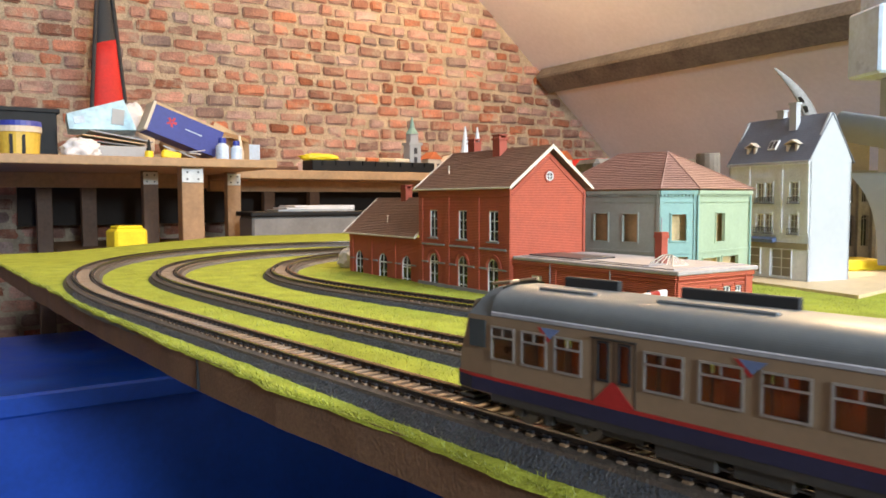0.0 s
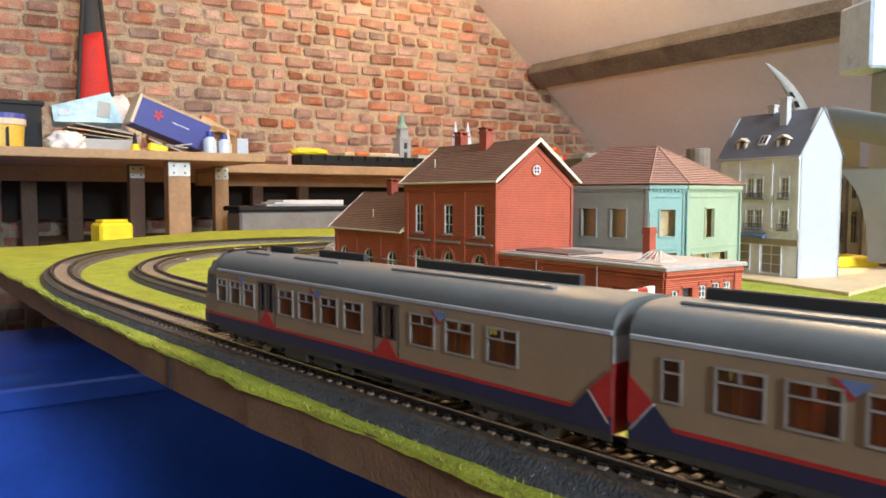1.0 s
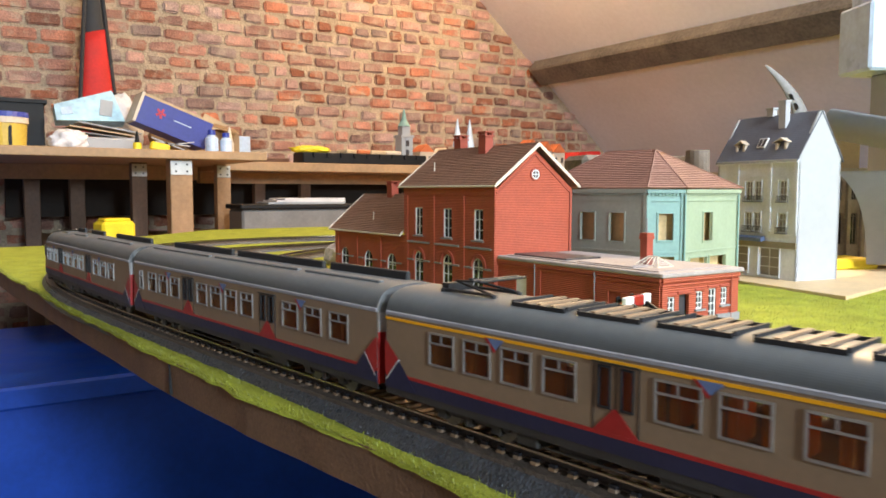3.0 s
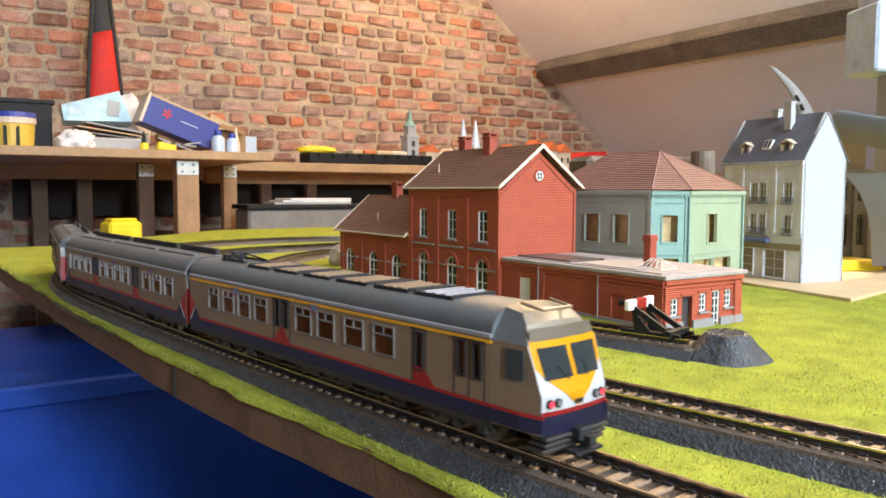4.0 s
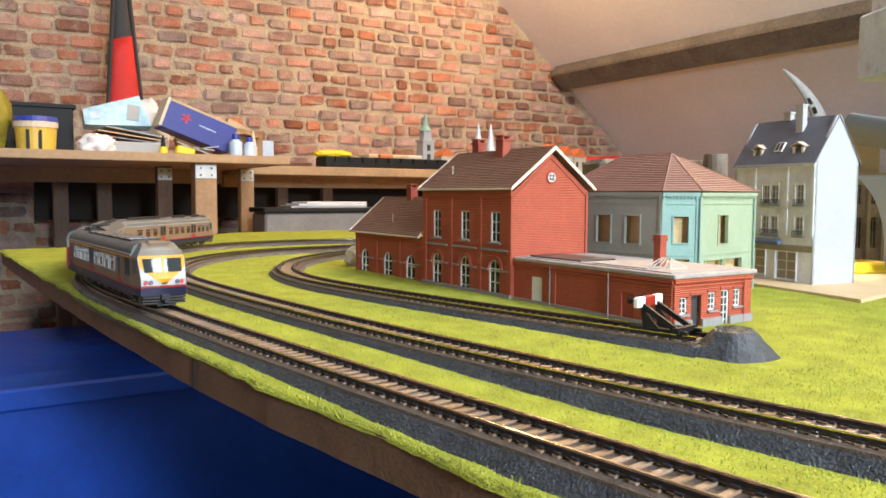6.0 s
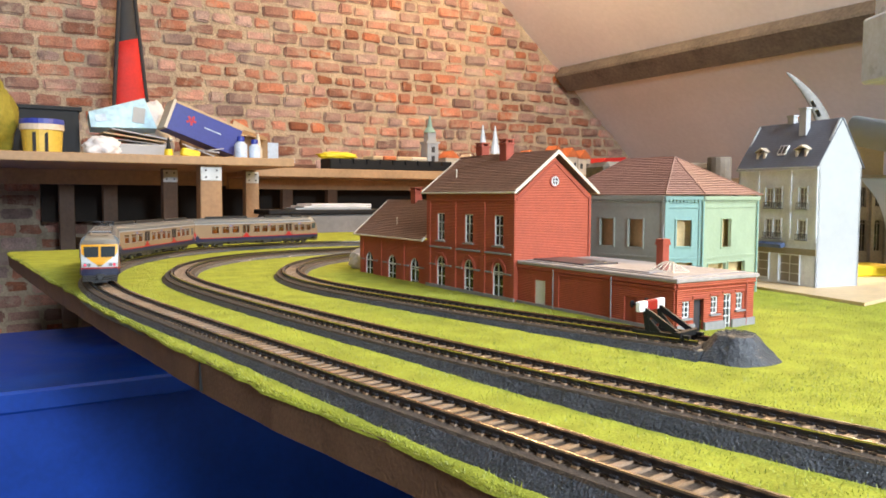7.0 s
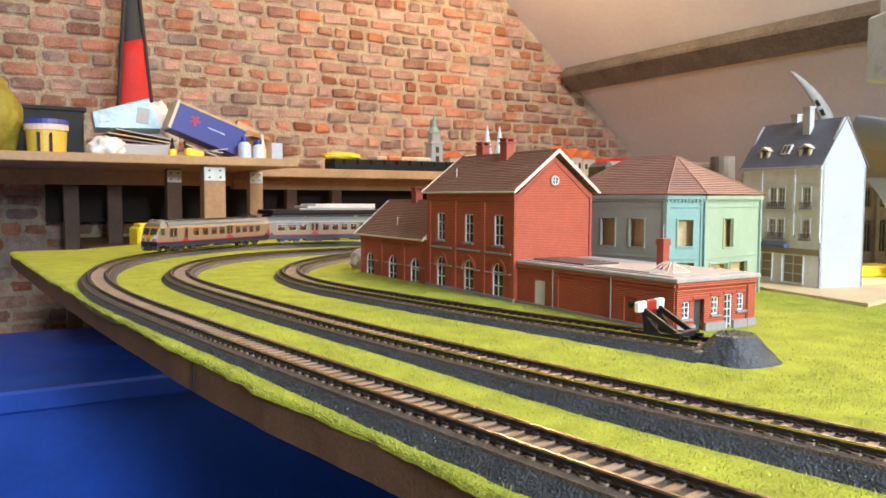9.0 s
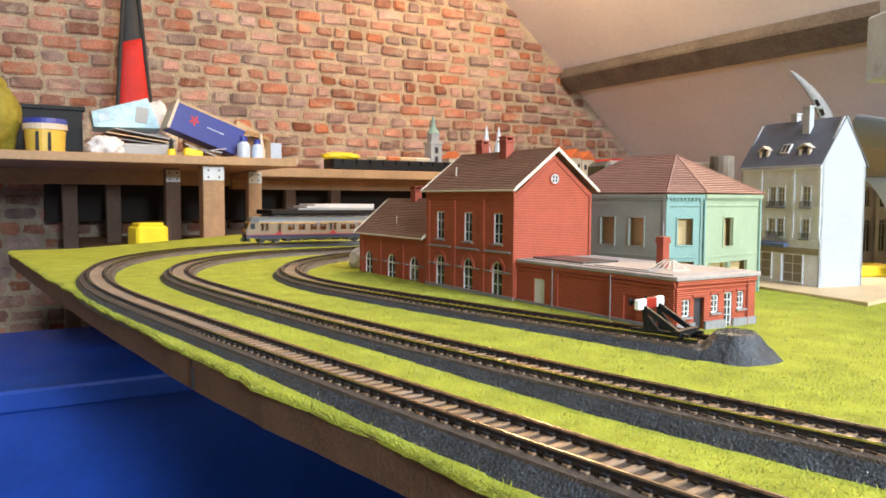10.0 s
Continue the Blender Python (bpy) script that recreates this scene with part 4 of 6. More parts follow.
# inner floor and rooms seen through the empty openings
fl = [C0 + Vector((0.004, 0.006)), C1 + Vector((0.002, 0.006)), C2 + Vector((-0.006, 0.004)), B1 + Vector((-0.003, -0.006)), B0 + Vector((0.004, -0.006))]
for z in (0.041, 0.004):
    part("inner_floor", prism(bmesh.new(), [(p.x, p.y, z) for p in fl], (0, 0, 0.001)), M["interior"], gh)
ctr = sum(fl, Vector((0, 0))) / 5
part("inner_wall", B((ctr.x, ctr.y, 0.0645), (0.085, 0.001, 0.045), Matrix.Rotation(0.172, 4, "Z")), M["interior"], gh)
part("inner_wall", B((ctr.x - 0.012, ctr.y - 0.02, 0.0645), (0.001, 0.034, 0.045), Matrix.Rotation(0.172, 4, "Z")), M["interior"], gh)
# added backing that catches light, so the openings read tan instead of black
for a, b, nm in ((C0, C1, 0.2), (C1, C2, 0.12), (B0, C0, 0.1)):
    d = b - a
    u = Vector((d.x, d.y, 0)).normalized()
    n = Vector((u.y, -u.x, 0))
    tt = Matrix((u, n * -1, Vector((0, 0, 1)))).transposed().to_4x4()
    mid = Vector(((a.x + b.x) / 2, (a.y + b.y) / 2, 0.047)) - n * 0.008
    part("room_wall", B(mid, (d.length * (1 - nm), 0.0008, 0.088), tt), M["interior"], gh, "tan backing wall added behind the window openings")
# roof
ov = 0.004
eav = []
poly = [C0, C1, C2, B1, B0]
cc = sum(poly, Vector((0, 0))) / 5
for p in poly:
    eav.append(p + (p - cc).normalized() * ov)
R0 = Vector((0.1657, -0.036 + 0.016))
R1 = R0 + BK * 0.052
bm = bmesh.new()
ev = [bm.verts.new((p.x, p.y, HG + 0.0005)) for p in eav]
r0, r1 = bm.verts.new((R0.x, R0.y, 0.1295)), bm.verts.new((R1.x, R1.y, 0.1295))
heads, last, courses = (r0.co, r0.co, r0.co, r1.co, r1.co), ev, 21
for i in range(courses):
    low = [bm.verts.new(v.co.lerp(hd, i / courses) + Vector((0, 0, 0.0009))) for v, hd in zip(ev, heads)]
    high = [bm.verts.new(v.co.lerp(hd, (i + 1) / courses)) for v, hd in zip(ev, heads)]
    for a, b in ((last, low), (low, high)):
        for k in range(5):
            bm.faces.new((a[k], a[(k + 1) % 5], b[(k + 1) % 5], b[k]))
    last = high
bm.faces.new(ev[::-1])
bmesh.ops.recalc_face_normals(bm, faces=bm.faces[:])
hr = part("roof", bm, M["houseroof"], gh, "red-brown tiled hipped roof")
for p, q in ((eav[0], R0), (eav[1], R0), (eav[2], R0), (R0, R1), (eav[3], R1), (eav[4], R1)):
    za, zb = (HG + 0.0008 if p in eav else 0.1297), 0.1297
    part("ridge", cyl(bmesh.new(), (p.x, p.y, za), (q.x, q.y, zb), 0.0008, n=6), M["houseroof"], hr)
part("roof_hatch", B((R1.x - 0.006, R1.y - 0.006, 0.1235), (0.0016, 0.017, 0.0012), Matrix.Rotation(0.17, 4, "Z") @ Matrix.Rotation(-0.75, 4, "Y")), M["cream"], hr, "pale strip on the roof")

# ---------- plywood base and card town house ----------
pl = thing("plywood_sheet", "pale thin plywood sheet lying on the grass", "plywood sheet")
part("sheet", prism(bmesh.new(), [(0.240, -0.158, 0.0012), (0.60, -0.095, 0.0012), (0.62, 0.16, 0.0012), (0.30, 0.10, 0.0012), (0.262, -0.05, 0.0012)], (0, 0, 0.0055)), M["ply"], pl)

wh_ = thing("town_house", "grey card town house with blank white gable and slate roof", "model building")
W0, W1 = Vector((0.303, -0.074)), Vector((0.322, 0.030))
ZB, ZE = 0.0067, 0.1235
wn = (W1 - W0).normalized()
wr = Vector((wn.y, -wn.x))
W2, W3 = W0 + wr * 0.055, W1 + wr * 0.055
Lw = (W1 - W0).length
hs = []
for v0, v1 in ((0.0830, 0.1030), (0.0525, 0.0715)):
    hs += [(0.013, 0.023, v0 - ZB, v1 - ZB, False), (0.045, 0.0545, v0 - ZB, v1 - ZB, False), (0.0565, 0.066, v0 - ZB, v1 - ZB, False)]
hs += [(0.020, 0.046, 0.002, 0.030, False), (0.060, 0.090, 0.004, 0.030, False)]
ww, wa, wu, wnn, wt = facade(wh_, "front_wall", W1, W0, ZE - ZB, M["papergrey"], [(Lw - b, Lw - a, c, d, e) for a, b, c, d, e in hs], "grey printed stone front", surround=M["papergrey"], z0=ZB)
for i, (a, b, c, d, e) in enumerate(hs):
    window(ww, wa, wu, wnn, (Lw - b, Lw - a, c, d, False), M["white"], M["printpane"], bars=(1, 2))
    if i < 6:
        bm = bmesh.new()
        cpt = wa + wu * (Lw - (a + b) / 2) + wnn * 0.0014 + Vector((0, 0, c + 0.002))
        wdt = (b - a) + 0.004
        box(bm, cpt + Vector((0, 0, 0.0028)), (wdt, 0.0008, 0.0006), wt)
        box(bm, cpt - Vector((0, 0, 0.003)), (wdt, 0.0022, 0.0008), wt)
        for k in range(7):
            box(bm, cpt + wu * (wdt * (k / 6 - 0.5)), (0.0004, 0.0004, 0.0058), wt)
        part("balcony_rail", bm, M["balcony"], ww, "grey balcony railing")
part("shop_front", B(wa + wu * (Lw / 2) + wnn * 0.0004 + Vector((0, 0, 0.0335)), (Lw, 0.0012, 0.006), wt), M["papershop"], ww, "brown shop fascia")
part("awning", B(wa + wu * (Lw - 0.068) + wnn * 0.0035 + Vector((0, 0, 0.0385)), (0.060, 0.006, 0.0042), wt @ Matrix.Rotation(0.3, 4, "X"), 0.0004), M["blueawning"], ww, "blue shop awning")
bm = bmesh.new()
for z, dd, hh in ((0.044, 0.001, 0.0014), (0.0765, 0.0008, 0.0012), (0.1010, 0.0008, 0.0012), (0.1150, 0.0030, 0.0030)):
    box(bm, wa + wu * (Lw / 2) + wnn * (dd / 2) + Vector((0, 0, z)), (Lw, dd, hh), wt)
for e in (0.002, 0.034, 0.077):
    box(bm, wa + wu * (Lw - e) + wnn * 0.0005 + Vector((0, 0, 0.080)), (0.0034, 0.0012, 0.068), wt)
part("cornice", bm, M["papergrey"], ww)
ZR = 0.1690
for p, q in ((W0, W2), (W1, W3)):
    k = (q - p) * 0.5
    sh = 0 if p is W0 else -0.0022
    bm = prism(bmesh.new(), [(p.x, p.y, ZB), (q.x, q.y, ZB), (q.x, q.y, ZE), (p.x + k.x * 1.1, p.y + k.y * 1.1, ZR), (p.x + k.x * 0.9, p.y + k.y * 0.9, ZR), (p.x, p.y, ZE)], (wn.x * (sh or 0.0022), wn.y * (sh or 0.0022), 0))
    part("gable_wall", bm, M["paperwhite"], wh_, "blank white card gable")
facade(wh_, "rear_wall", W2, W3, ZE - ZB, M["paperwhite"], [], "", z0=ZB)
km = (W2 - W0) * 0.5
e0, e1 = W0 - wr * 0.003 - wn * 0.0008, W1 - wr * 0.003 + wn * 0.0008
g0, g1 = W0 + km - wn * 0.0008, W1 + km + wn * 0.0008
f0, f1 = W2 + wr * 0.003 - wn * 0.0008, W3 + wr * 0.003 + wn * 0.0008
bm = bmesh.new()
prism(bm, [(e0.x, e0.y, ZE - 0.001), (g0.x, g0.y, ZR + 0.001), (f0.x, f0.y, ZE - 0.001), (f0.x, f0.y, ZE - 0.0025), (g0.x, g0.y, ZR - 0.0006), (e0.x, e0.y, ZE - 0.0025)], (e1.x - e0.x, e1.y - e0.y, 0))
wr_roof = part("roof", bm, M["slate"], wh_, "blue-grey slate roof")
ups = Vector((km.x, km.y, ZR - ZE)).normalized()
acr = Vector((wn.x, wn.y, 0))
rt_ = Matrix((acr, ups, acr.cross(ups))).transposed().to_4x4()
rp = Vector((*W0.lerp(W1, 0.50), ZE)) + ups * 0.019 + acr.cross(ups) * (0.0022 if acr.cross(ups).z > 0 else -0.0022)
rwin = part("roof_window", B(rp, (0.0105, 0.0110, 0.0016), rt_), M["white"], wr_roof, "white framed roof window")
for k in (-1, 1):
    part("pane", B(rp + acr * 0.0024 * k, (0.0034, 0.0086, 0.0022), rt_), M["darkpanel"], rwin)
for f, s in ((0.25, 0.016), (0.75, 0.014)):
    c = W0.lerp(W1, f) + wr * 0.011
    m4 = Matrix.Rotation(math.atan2(wn.y, wn.x), 4, "Z")
    bm = bmesh.new()
    for k in (-1, 1):
        box(bm, (c.x + wn.x * k * s * 0.34, c.y + wn.y * k * s * 0.34, ZE + 0.0095), (0.0028, 0.014, 0.014), m4)
    box(bm, (c.x, c.y, ZE + 0.0035), (s * 0.9, 0.014, 0.0025), m4)
    d1 = part("dormer", bm, M["cream"], wr_roof, "cream dormer window")
    bm = bmesh.new()
    cx = Vector((c.x - wr.x * 0.008, c.y - wr.y * 0.008, 0))
    a_, b_ = cx - Vector((wn.x, wn.y, 0)) * s * 0.62, cx + Vector((wn.x, wn.y, 0)) * s * 0.62
    prism(bm, [(a_.x, a_.y, ZE + 0.0165), (cx.x, cx.y, ZE + 0.0215), (b_.x, b_.y, ZE + 0.0165), (cx.x, cx.y, ZE + 0.0195)], (wr.x * 0.018, wr.y * 0.018, 0))
    part("dormer_roof", bm, M["cream"], d1)
    part("pane", B((c.x - wr.x * 0.002, c.y - wr.y * 0.002, ZE + 0.0105), (s * 0.5, 0.001, 0.012), m4), M["pane"], d1)
for f, hgt, wdt in ((0.36, 0.026, 0.0085), (0.58, 0.007, 0.008)):
    c = W0.lerp(W1, f) + km * (0.72 if hgt > 0.02 else 1.0)
    z0 = ZR - 0.014 if hgt > 0.02 else ZR
    bm = B((c.x, c.y, z0 + hgt / 2), (wdt, wdt * 0.7, hgt), Matrix.Rotation(math.atan2(wn.y, wn.x), 4, "Z"))
    box(bm, (c.x, c.y, z0 + hgt + 0.0008), (wdt * 1.2, wdt * 0.9, 0.0018), Matrix.Rotation(math.atan2(wn.y, wn.x), 4, "Z"))
    part("chimney", bm, M["paperwhite"], wr_roof, "white card chimney")

# ---------- card church, paper and other models beside the board's end ----------
ch = thing("card_church_wall", "grey printed card church wall with pointed windows", "model building")
co = Vector((0.520, 0.040, 0.0067))
cu, cn = Vector((0.93, -0.36, 0)).normalized(), Vector((-0.36, -0.93, 0)).normalized()
ct = Matrix((cu, cn * -1, Vector((0, 0, 1)))).transposed().to_4x4()
holes = [(0.012 + 0.021 * k, 0.022 + 0.021 * k, 0.020, 0.060, True) for k in range(4)] + [(0.012 + 0.021 * k, 0.020 + 0.021 * k, 0.075, 0.100, True) for k in range(3)]
cw = part("wall", panel(bmesh.new(), co, cu, cn, 0.10, 0.115, 0.003, holes), M["church"], ch)
for hq in holes:
    window(cw, co, cu, cn, hq, M["church"], M["pane"], bars=(1, 1), deep=0.002)
bm = bmesh.new()
for k in range(5):
    box(bm, co + cu * (0.0055 + 0.021 * k) + cn * 0.002 + Vector((0, 0, 0.05)), (0.004, 0.005, 0.10), ct)
part("buttress", bm, M["church"], ch)
yb = thing("yellow_tray", "flat bright yellow plastic tray", "tray")
part("tray", B((0.425, -0.005, 0.0125), (0.16, 0.05, 0.0115), Matrix.Rotation(-0.36, 4, "Z"), 0.002), M["yellow"], yb)


def sheet(name, label, category, pts, off, material, thick=0.0012, seg=24):
    """A bent card: a smooth curve through a few points, extruded by off, with thickness."""
    bm = bmesh.new()
    v = [Vector(p) for p in pts]
    line = []
    for i in range(seg + 1):
        t = i / seg * (len(v) - 1)
        j = min(int(t), len(v) - 2)
        f = t - j
        p0, p1, p2, p3 = v[max(j - 1, 0)], v[j], v[j + 1], v[min(j + 2, len(v) - 1)]
        line.append(0.5 * ((2 * p1) + (p2 - p0) * f + (2 * p0 - 5 * p1 + 4 * p2 - p3) * f * f + (3 * p1 - p0 - 3 * p2 + p3) * f ** 3))
    a = [bm.verts.new(p) for p in line]
    b = [bm.verts.new(p + Vector(off)) for p in line]
    for i in range(seg):
        bm.faces.new((a[i], a[i + 1], b[i + 1], b[i]))
    bmesh.ops.solidify(bm, geom=bm.faces[:], thickness=thick)
    return tagged(finish(name, bm, material, smooth=True), label, category)


axis = Vector((0.0000, -0.0888, -0.0211))
rc = Vector((0.47, -0.0104, 0.1672))
curl = [rc + Vector((0.0185 * math.cos(q), 0, 0.0185 * math.sin(q))) for q in [-0.9 + 0.5 * k for k in range(11)]]
sheet("paper_roll", "loosely rolled sheet of white card behind the models", "paper", curl, axis, M["paperwhite"], seg=40)
bcard = thing("beige_card", "plain beige card standing behind the town house", "card")
part("card", B((0.57, 0.0312, 0.0903), (0.036, 0.002, 0.1671), Matrix.Rotation(-0.6, 4, "Z")), M["papershop"], bcard)
sheet("paper_sheet", "large bowed sheet of white card beside the church wall", "paper", [(0.455, -0.025, 0.1153), (0.455, -0.0433, 0.0938), (0.455, -0.0532, 0.0716), (0.455, -0.0589, 0.0447), (0.455, -0.0611, 0.0142)], (0.055, -0.085, 0.0), M["paperwhite"])
pk = thing("foam_block", "pale blue-white stacked foam packaging", "packaging")
part("block", B((0.520, -0.038, 0.262), (0.075, 0.06, 0.075), Matrix.Rotation(-0.5, 4, "Z"), 0.003), M["clear"], pk)
part("block", B((0.545, -0.062, 0.118), (0.08, 0.05, 0.215), Matrix.Rotation(-0.45, 4, "Z"), 0.003), M["paperwhite"], pk)
part("block", B((0.532, -0.036, 0.345), (0.06, 0.06, 0.09), Matrix.Rotation(-0.6, 4, "Z"), 0.003), M["clear"], pk)

hn = thing("curved_tower_model", "grey curved horn-like model tower with a lattice inside", "model")
bm = bmesh.new()
prev = None
for i in range(25):
    f = i / 24
    c = Vector((0.457 - 0.038 * f ** 1.9, 0.017 + 0.027 * f ** 1.9, 0.150 + 0.087 * f ** 0.85))
    wdt = 0.0090 * (1 - f) ** 0.6 + 0.0005
    ring = [bm.verts.new(c + Vector((wdt * math.cos(t) * 0.86, -wdt * math.cos(t) * 0.5 + wdt * 0.5 * math.sin(t), wdt * 0.45 * math.cos(t)))) for t in [6.2832 * k / 10 for k in range(10)]]
    if prev:
        for k in range(10):
            if 4 < i < 15 and k == 6 and i % 3:
                continue
            bm.faces.new((prev[k], prev[(k + 1) % 10], ring[(k + 1) % 10], ring[k]))
    prev = ring
bm.faces.new(prev)
part("horn", bm, M["horn"], hn, smooth=True)
part("stem", cyl(bmesh.new(), (0.457, 0.017, 0.0067), (0.457, 0.017, 0.153), 0.011, 0.0085, 12), M["horn"], hn)

dk = thing("log_stack_model", "brown model building with a rounded end behind the houses", "model")
part("body", B((0.35, 0.18, 0.068), (0.16, 0.06, 0.136), Matrix.Rotation(-0.3, 4, "Z"), 0.006), M["beam"], dk)
part("rounded_end", cyl(bmesh.new(), (0.395, 0.115, 0.0), (0.395, 0.115, 0.142), 0.017, 0.014, 16), M["beam"], dk)

bag = thing("white_crumpled_bag", "small crumpled white plastic bag on the grass", "bag")
bm = bmesh.new()
bmesh.ops.create_icosphere(bm, subdivisions=3, radius=0.017)
for v in bm.verts:
    v.co *= 1 + 0.35 * noise.noise(v.co * 120)
    v.co.z = max(v.co.z, -0.014)
bag.location = (0.030, 0.352, 0.0145)
part("bag", bm, M["tissue"], bag)


# ---------- train ----------
HW = 0.0165
LEN, PITCH, SHORT = 0.287, 0.2555, 0.873


def side_windows(kind):
    """(centre from the front end, width) of windows, and door centres, of each kind of carriage."""
    if kind == "lead":
        return [(0.026, 0.0115), (0.0415, 0.0115), (0.057, 0.0115), (0.0945, 0.0135), (0.1135, 0.0135), (0.1325, 0.0135), (0.1515, 0.0135), (0.198, 0.0145), (0.219, 0.0145), (0.241, 0.0145)], [0.076, 0.175]
    if kind == "mid":
        return [(0.014, 0.006), (0.034, 0.0135), (0.053, 0.0135), (0.072, 0.0135), (0.1125, 0.0135), (0.1315, 0.0135), (0.1505, 0.0135), (0.1695, 0.0135), (0.215, 0.0145), (0.236, 0.0145), (0.258, 0.0145)], [0.0925, 0.192]
    return [(0.034, 0.0135), (0.053, 0.0135), (0.072, 0.0135), (0.091, 0.0135), (0.134, 0.0145), (0.154, 0.0145), (0.177, 0.0145), (0.199, 0.0145)], [0.113, 0.2515]


ROOF = []
for k in range(49):
    a = math.pi * k / 48
    ca, sa_ = math.cos(a), math.sin(a)
    ROOF.append((-HW * math.copysign(abs(ca) ** 0.62, ca), 0.0352 + 0.0097 * max(sa_, 0.0) ** 0.8))
ROOF[0], ROOF[-1] = (-HW, 0.0352), (HW, 0.0352)



def carriage(kind):
    label = {"lead": "beige electric train end car with navy and red stripes", "mid": "beige electric train middle car with navy and red stripes",
             "cab": "beige electric train driving car with a yellow cab front"}[kind]
    car = thing("train_car", label, "train car", "electric train cars")
    half = LEN / 2
    x0, x1 = -half, half
    if kind == "lead":
        x1 = half - 0.020
    if kind == "cab":
        x0 = -half + 0.024
    wins, doors = side_windows(kind)
    body = part("body", prism(bmesh.new(), [(x0, -HW + 0.001, 0.0088), (x0, HW - 0.001, 0.0088), (x0, HW - 0.001, 0.0102), (x0, -HW + 0.001, 0.0102)], (x1 - x0, 0, 0)), M["under"], car)
    for sgn in (-1, 1):
        holes = []
        for c, w in wins:
            xc = half - c
            holes.append((xc - x0 - w / 2, xc - x0 + w / 2, 0.0125, 0.0232, False))
        for d in doors:
            xc = half - d
            for e in (-0.0042, 0.0042):
                holes.append((xc - x0 + e - 0.0021, xc - x0 + e + 0.0021, 0.0128, 0.0240, False))
        if kind == "cab":
            xc = half - 0.2225
            holes.append((xc - x0 - 0.0022, xc - x0 + 0.0022, 0.0105, 0.0235, False))
        o = Vector((x0, sgn * HW, 0.0088))
        n = Vector((0, sgn, 0))
        sw = part("side_wall", panel(bmesh.new(), o, (1, 0, 0), n, x1 - x0, 0.0266, 0.0008, holes), M["beige"], car, "beige side wall")
        for k, hq in enumerate(holes):
            u0, u1, v0, v1, _ = hq
            bm = bmesh.new()
            fw = 0.0006
            cxm, czm = o.x + (u0 + u1) / 2, o.z + (v0 + v1) / 2
            yy = sgn * (HW + 0.0002)
            slim = u1 - u0 < 0.005
            for cx, cz, sx, sz in ((o.x + u0, czm, fw, v1 - v0 + fw), (o.x + u1, czm, fw, v1 - v0 + fw), (cxm, o.z + v0, u1 - u0, fw), (cxm, o.z + v1, u1 - u0, fw)) + (() if slim else ((cxm, o.z + v1 - 0.0033, u1 - u0, 0.0005),)):
                box(bm, (cx, yy, cz), (sx, 0.0007, sz))
            if not slim and u1 - u0 > 0.011:
                box(bm, (cxm, yy, o.z + v1 - 0.0016), (0.0005, 0.0006, 0.0033))
            wn_ = part("window", bm, M["dark"] if slim else M["silver"], sw, "silver window frame" if not slim else "narrow door window")
            pn = part("pane", B((cxm, sgn * (HW - 0.0005), czm), (u1 - u0, 0.0002, v1 - v0)), M["trainpane"], wn_)
            pn.visible_shadow = False
        for d in doors + ([0.2225] if kind == "cab" else []):
            xc = half - d
            wd = 0.0165 if d != 0.2225 else 0.008
            bm = bmesh.new()
            for e in (-wd / 2, 0, wd / 2) if wd > 0.01 else (-wd / 2, wd / 2):
                box(bm, (xc + e, sgn * (HW + 0.00005), 0.0215), (0.0004, 0.0003, 0.0245))
            box(bm, (xc, sgn * (HW + 0.0004), 0.0338), (wd + 0.001, 0.0008, 0.0005))
            part("door", bm, M["silver"] if wd > 0.1 else M["under"], sw, "double folding door")
            pts = [(xc - 0.0085, sgn * (HW + 0.0001), 0.0146), (xc + 0.0085, sgn * (HW + 0.0001), 0.0146), (xc + 0.0006, sgn * (HW + 0.0001), 0.0216), (xc - 0.0006, sgn * (HW + 0.0001), 0.0216)]
            if d != 0.2225 and d != 0.2515:
                part("triangle", prism(bmesh.new(), pts, (0, sgn * 0.00025, 0)), M["red"], sw, "red triangle below the door")
            elif d == 0.2225:
                pts = [(xc - 0.010, sgn * (HW + 0.0001), 0.0146), (xc + 0.0035, sgn * (HW + 0.0001), 0.0146), (xc + 0.0035, sgn * (HW + 0.0001), 0.0205), (xc - 0.002, sgn * (HW + 0.0001), 0.0205)]
                part("triangle", prism(bmesh.new(), pts, (0, sgn * 0.00025, 0)), M["red"], sw, "red wedge below the door")
        cm, lm2 = (x0 + x1) / 2, x1 - x0
        part("navy_band", B((cm, sgn * (HW + 0.00012), 0.0117), (lm2, 0.0004, 0.0044)), M["navy"], sw, "navy lower band")
        part("red_line", B((cm, sgn * (HW + 0.00014), 0.0144), (lm2, 0.0005, 0.0011)), M["red"], sw, "thin red line")
        part("sill_band", B((cm, sgn * (HW - 0.0002), 0.0083), (lm2, 0.0006, 0.0026)), M["under"], sw, "brown-grey lower sill")
        # gutter strip; its pale blue tone paints the highlight along the roof shoulder
        part("eaves_strip", B((cm, sgn * (HW - 0.0001), 0.0362), (lm2, 0.0010, 0.0016), None, 0.0003), M["roofline"], sw, "roof gutter strip, its pale blue highlight put into the colour")
        if kind == "cab":
            part("yellow_line", B((cm, sgn * (HW + 0.0001), 0.0343), (lm2, 0.0004, 0.0009)), M["trainyellow"], sw, "thin yellow line")
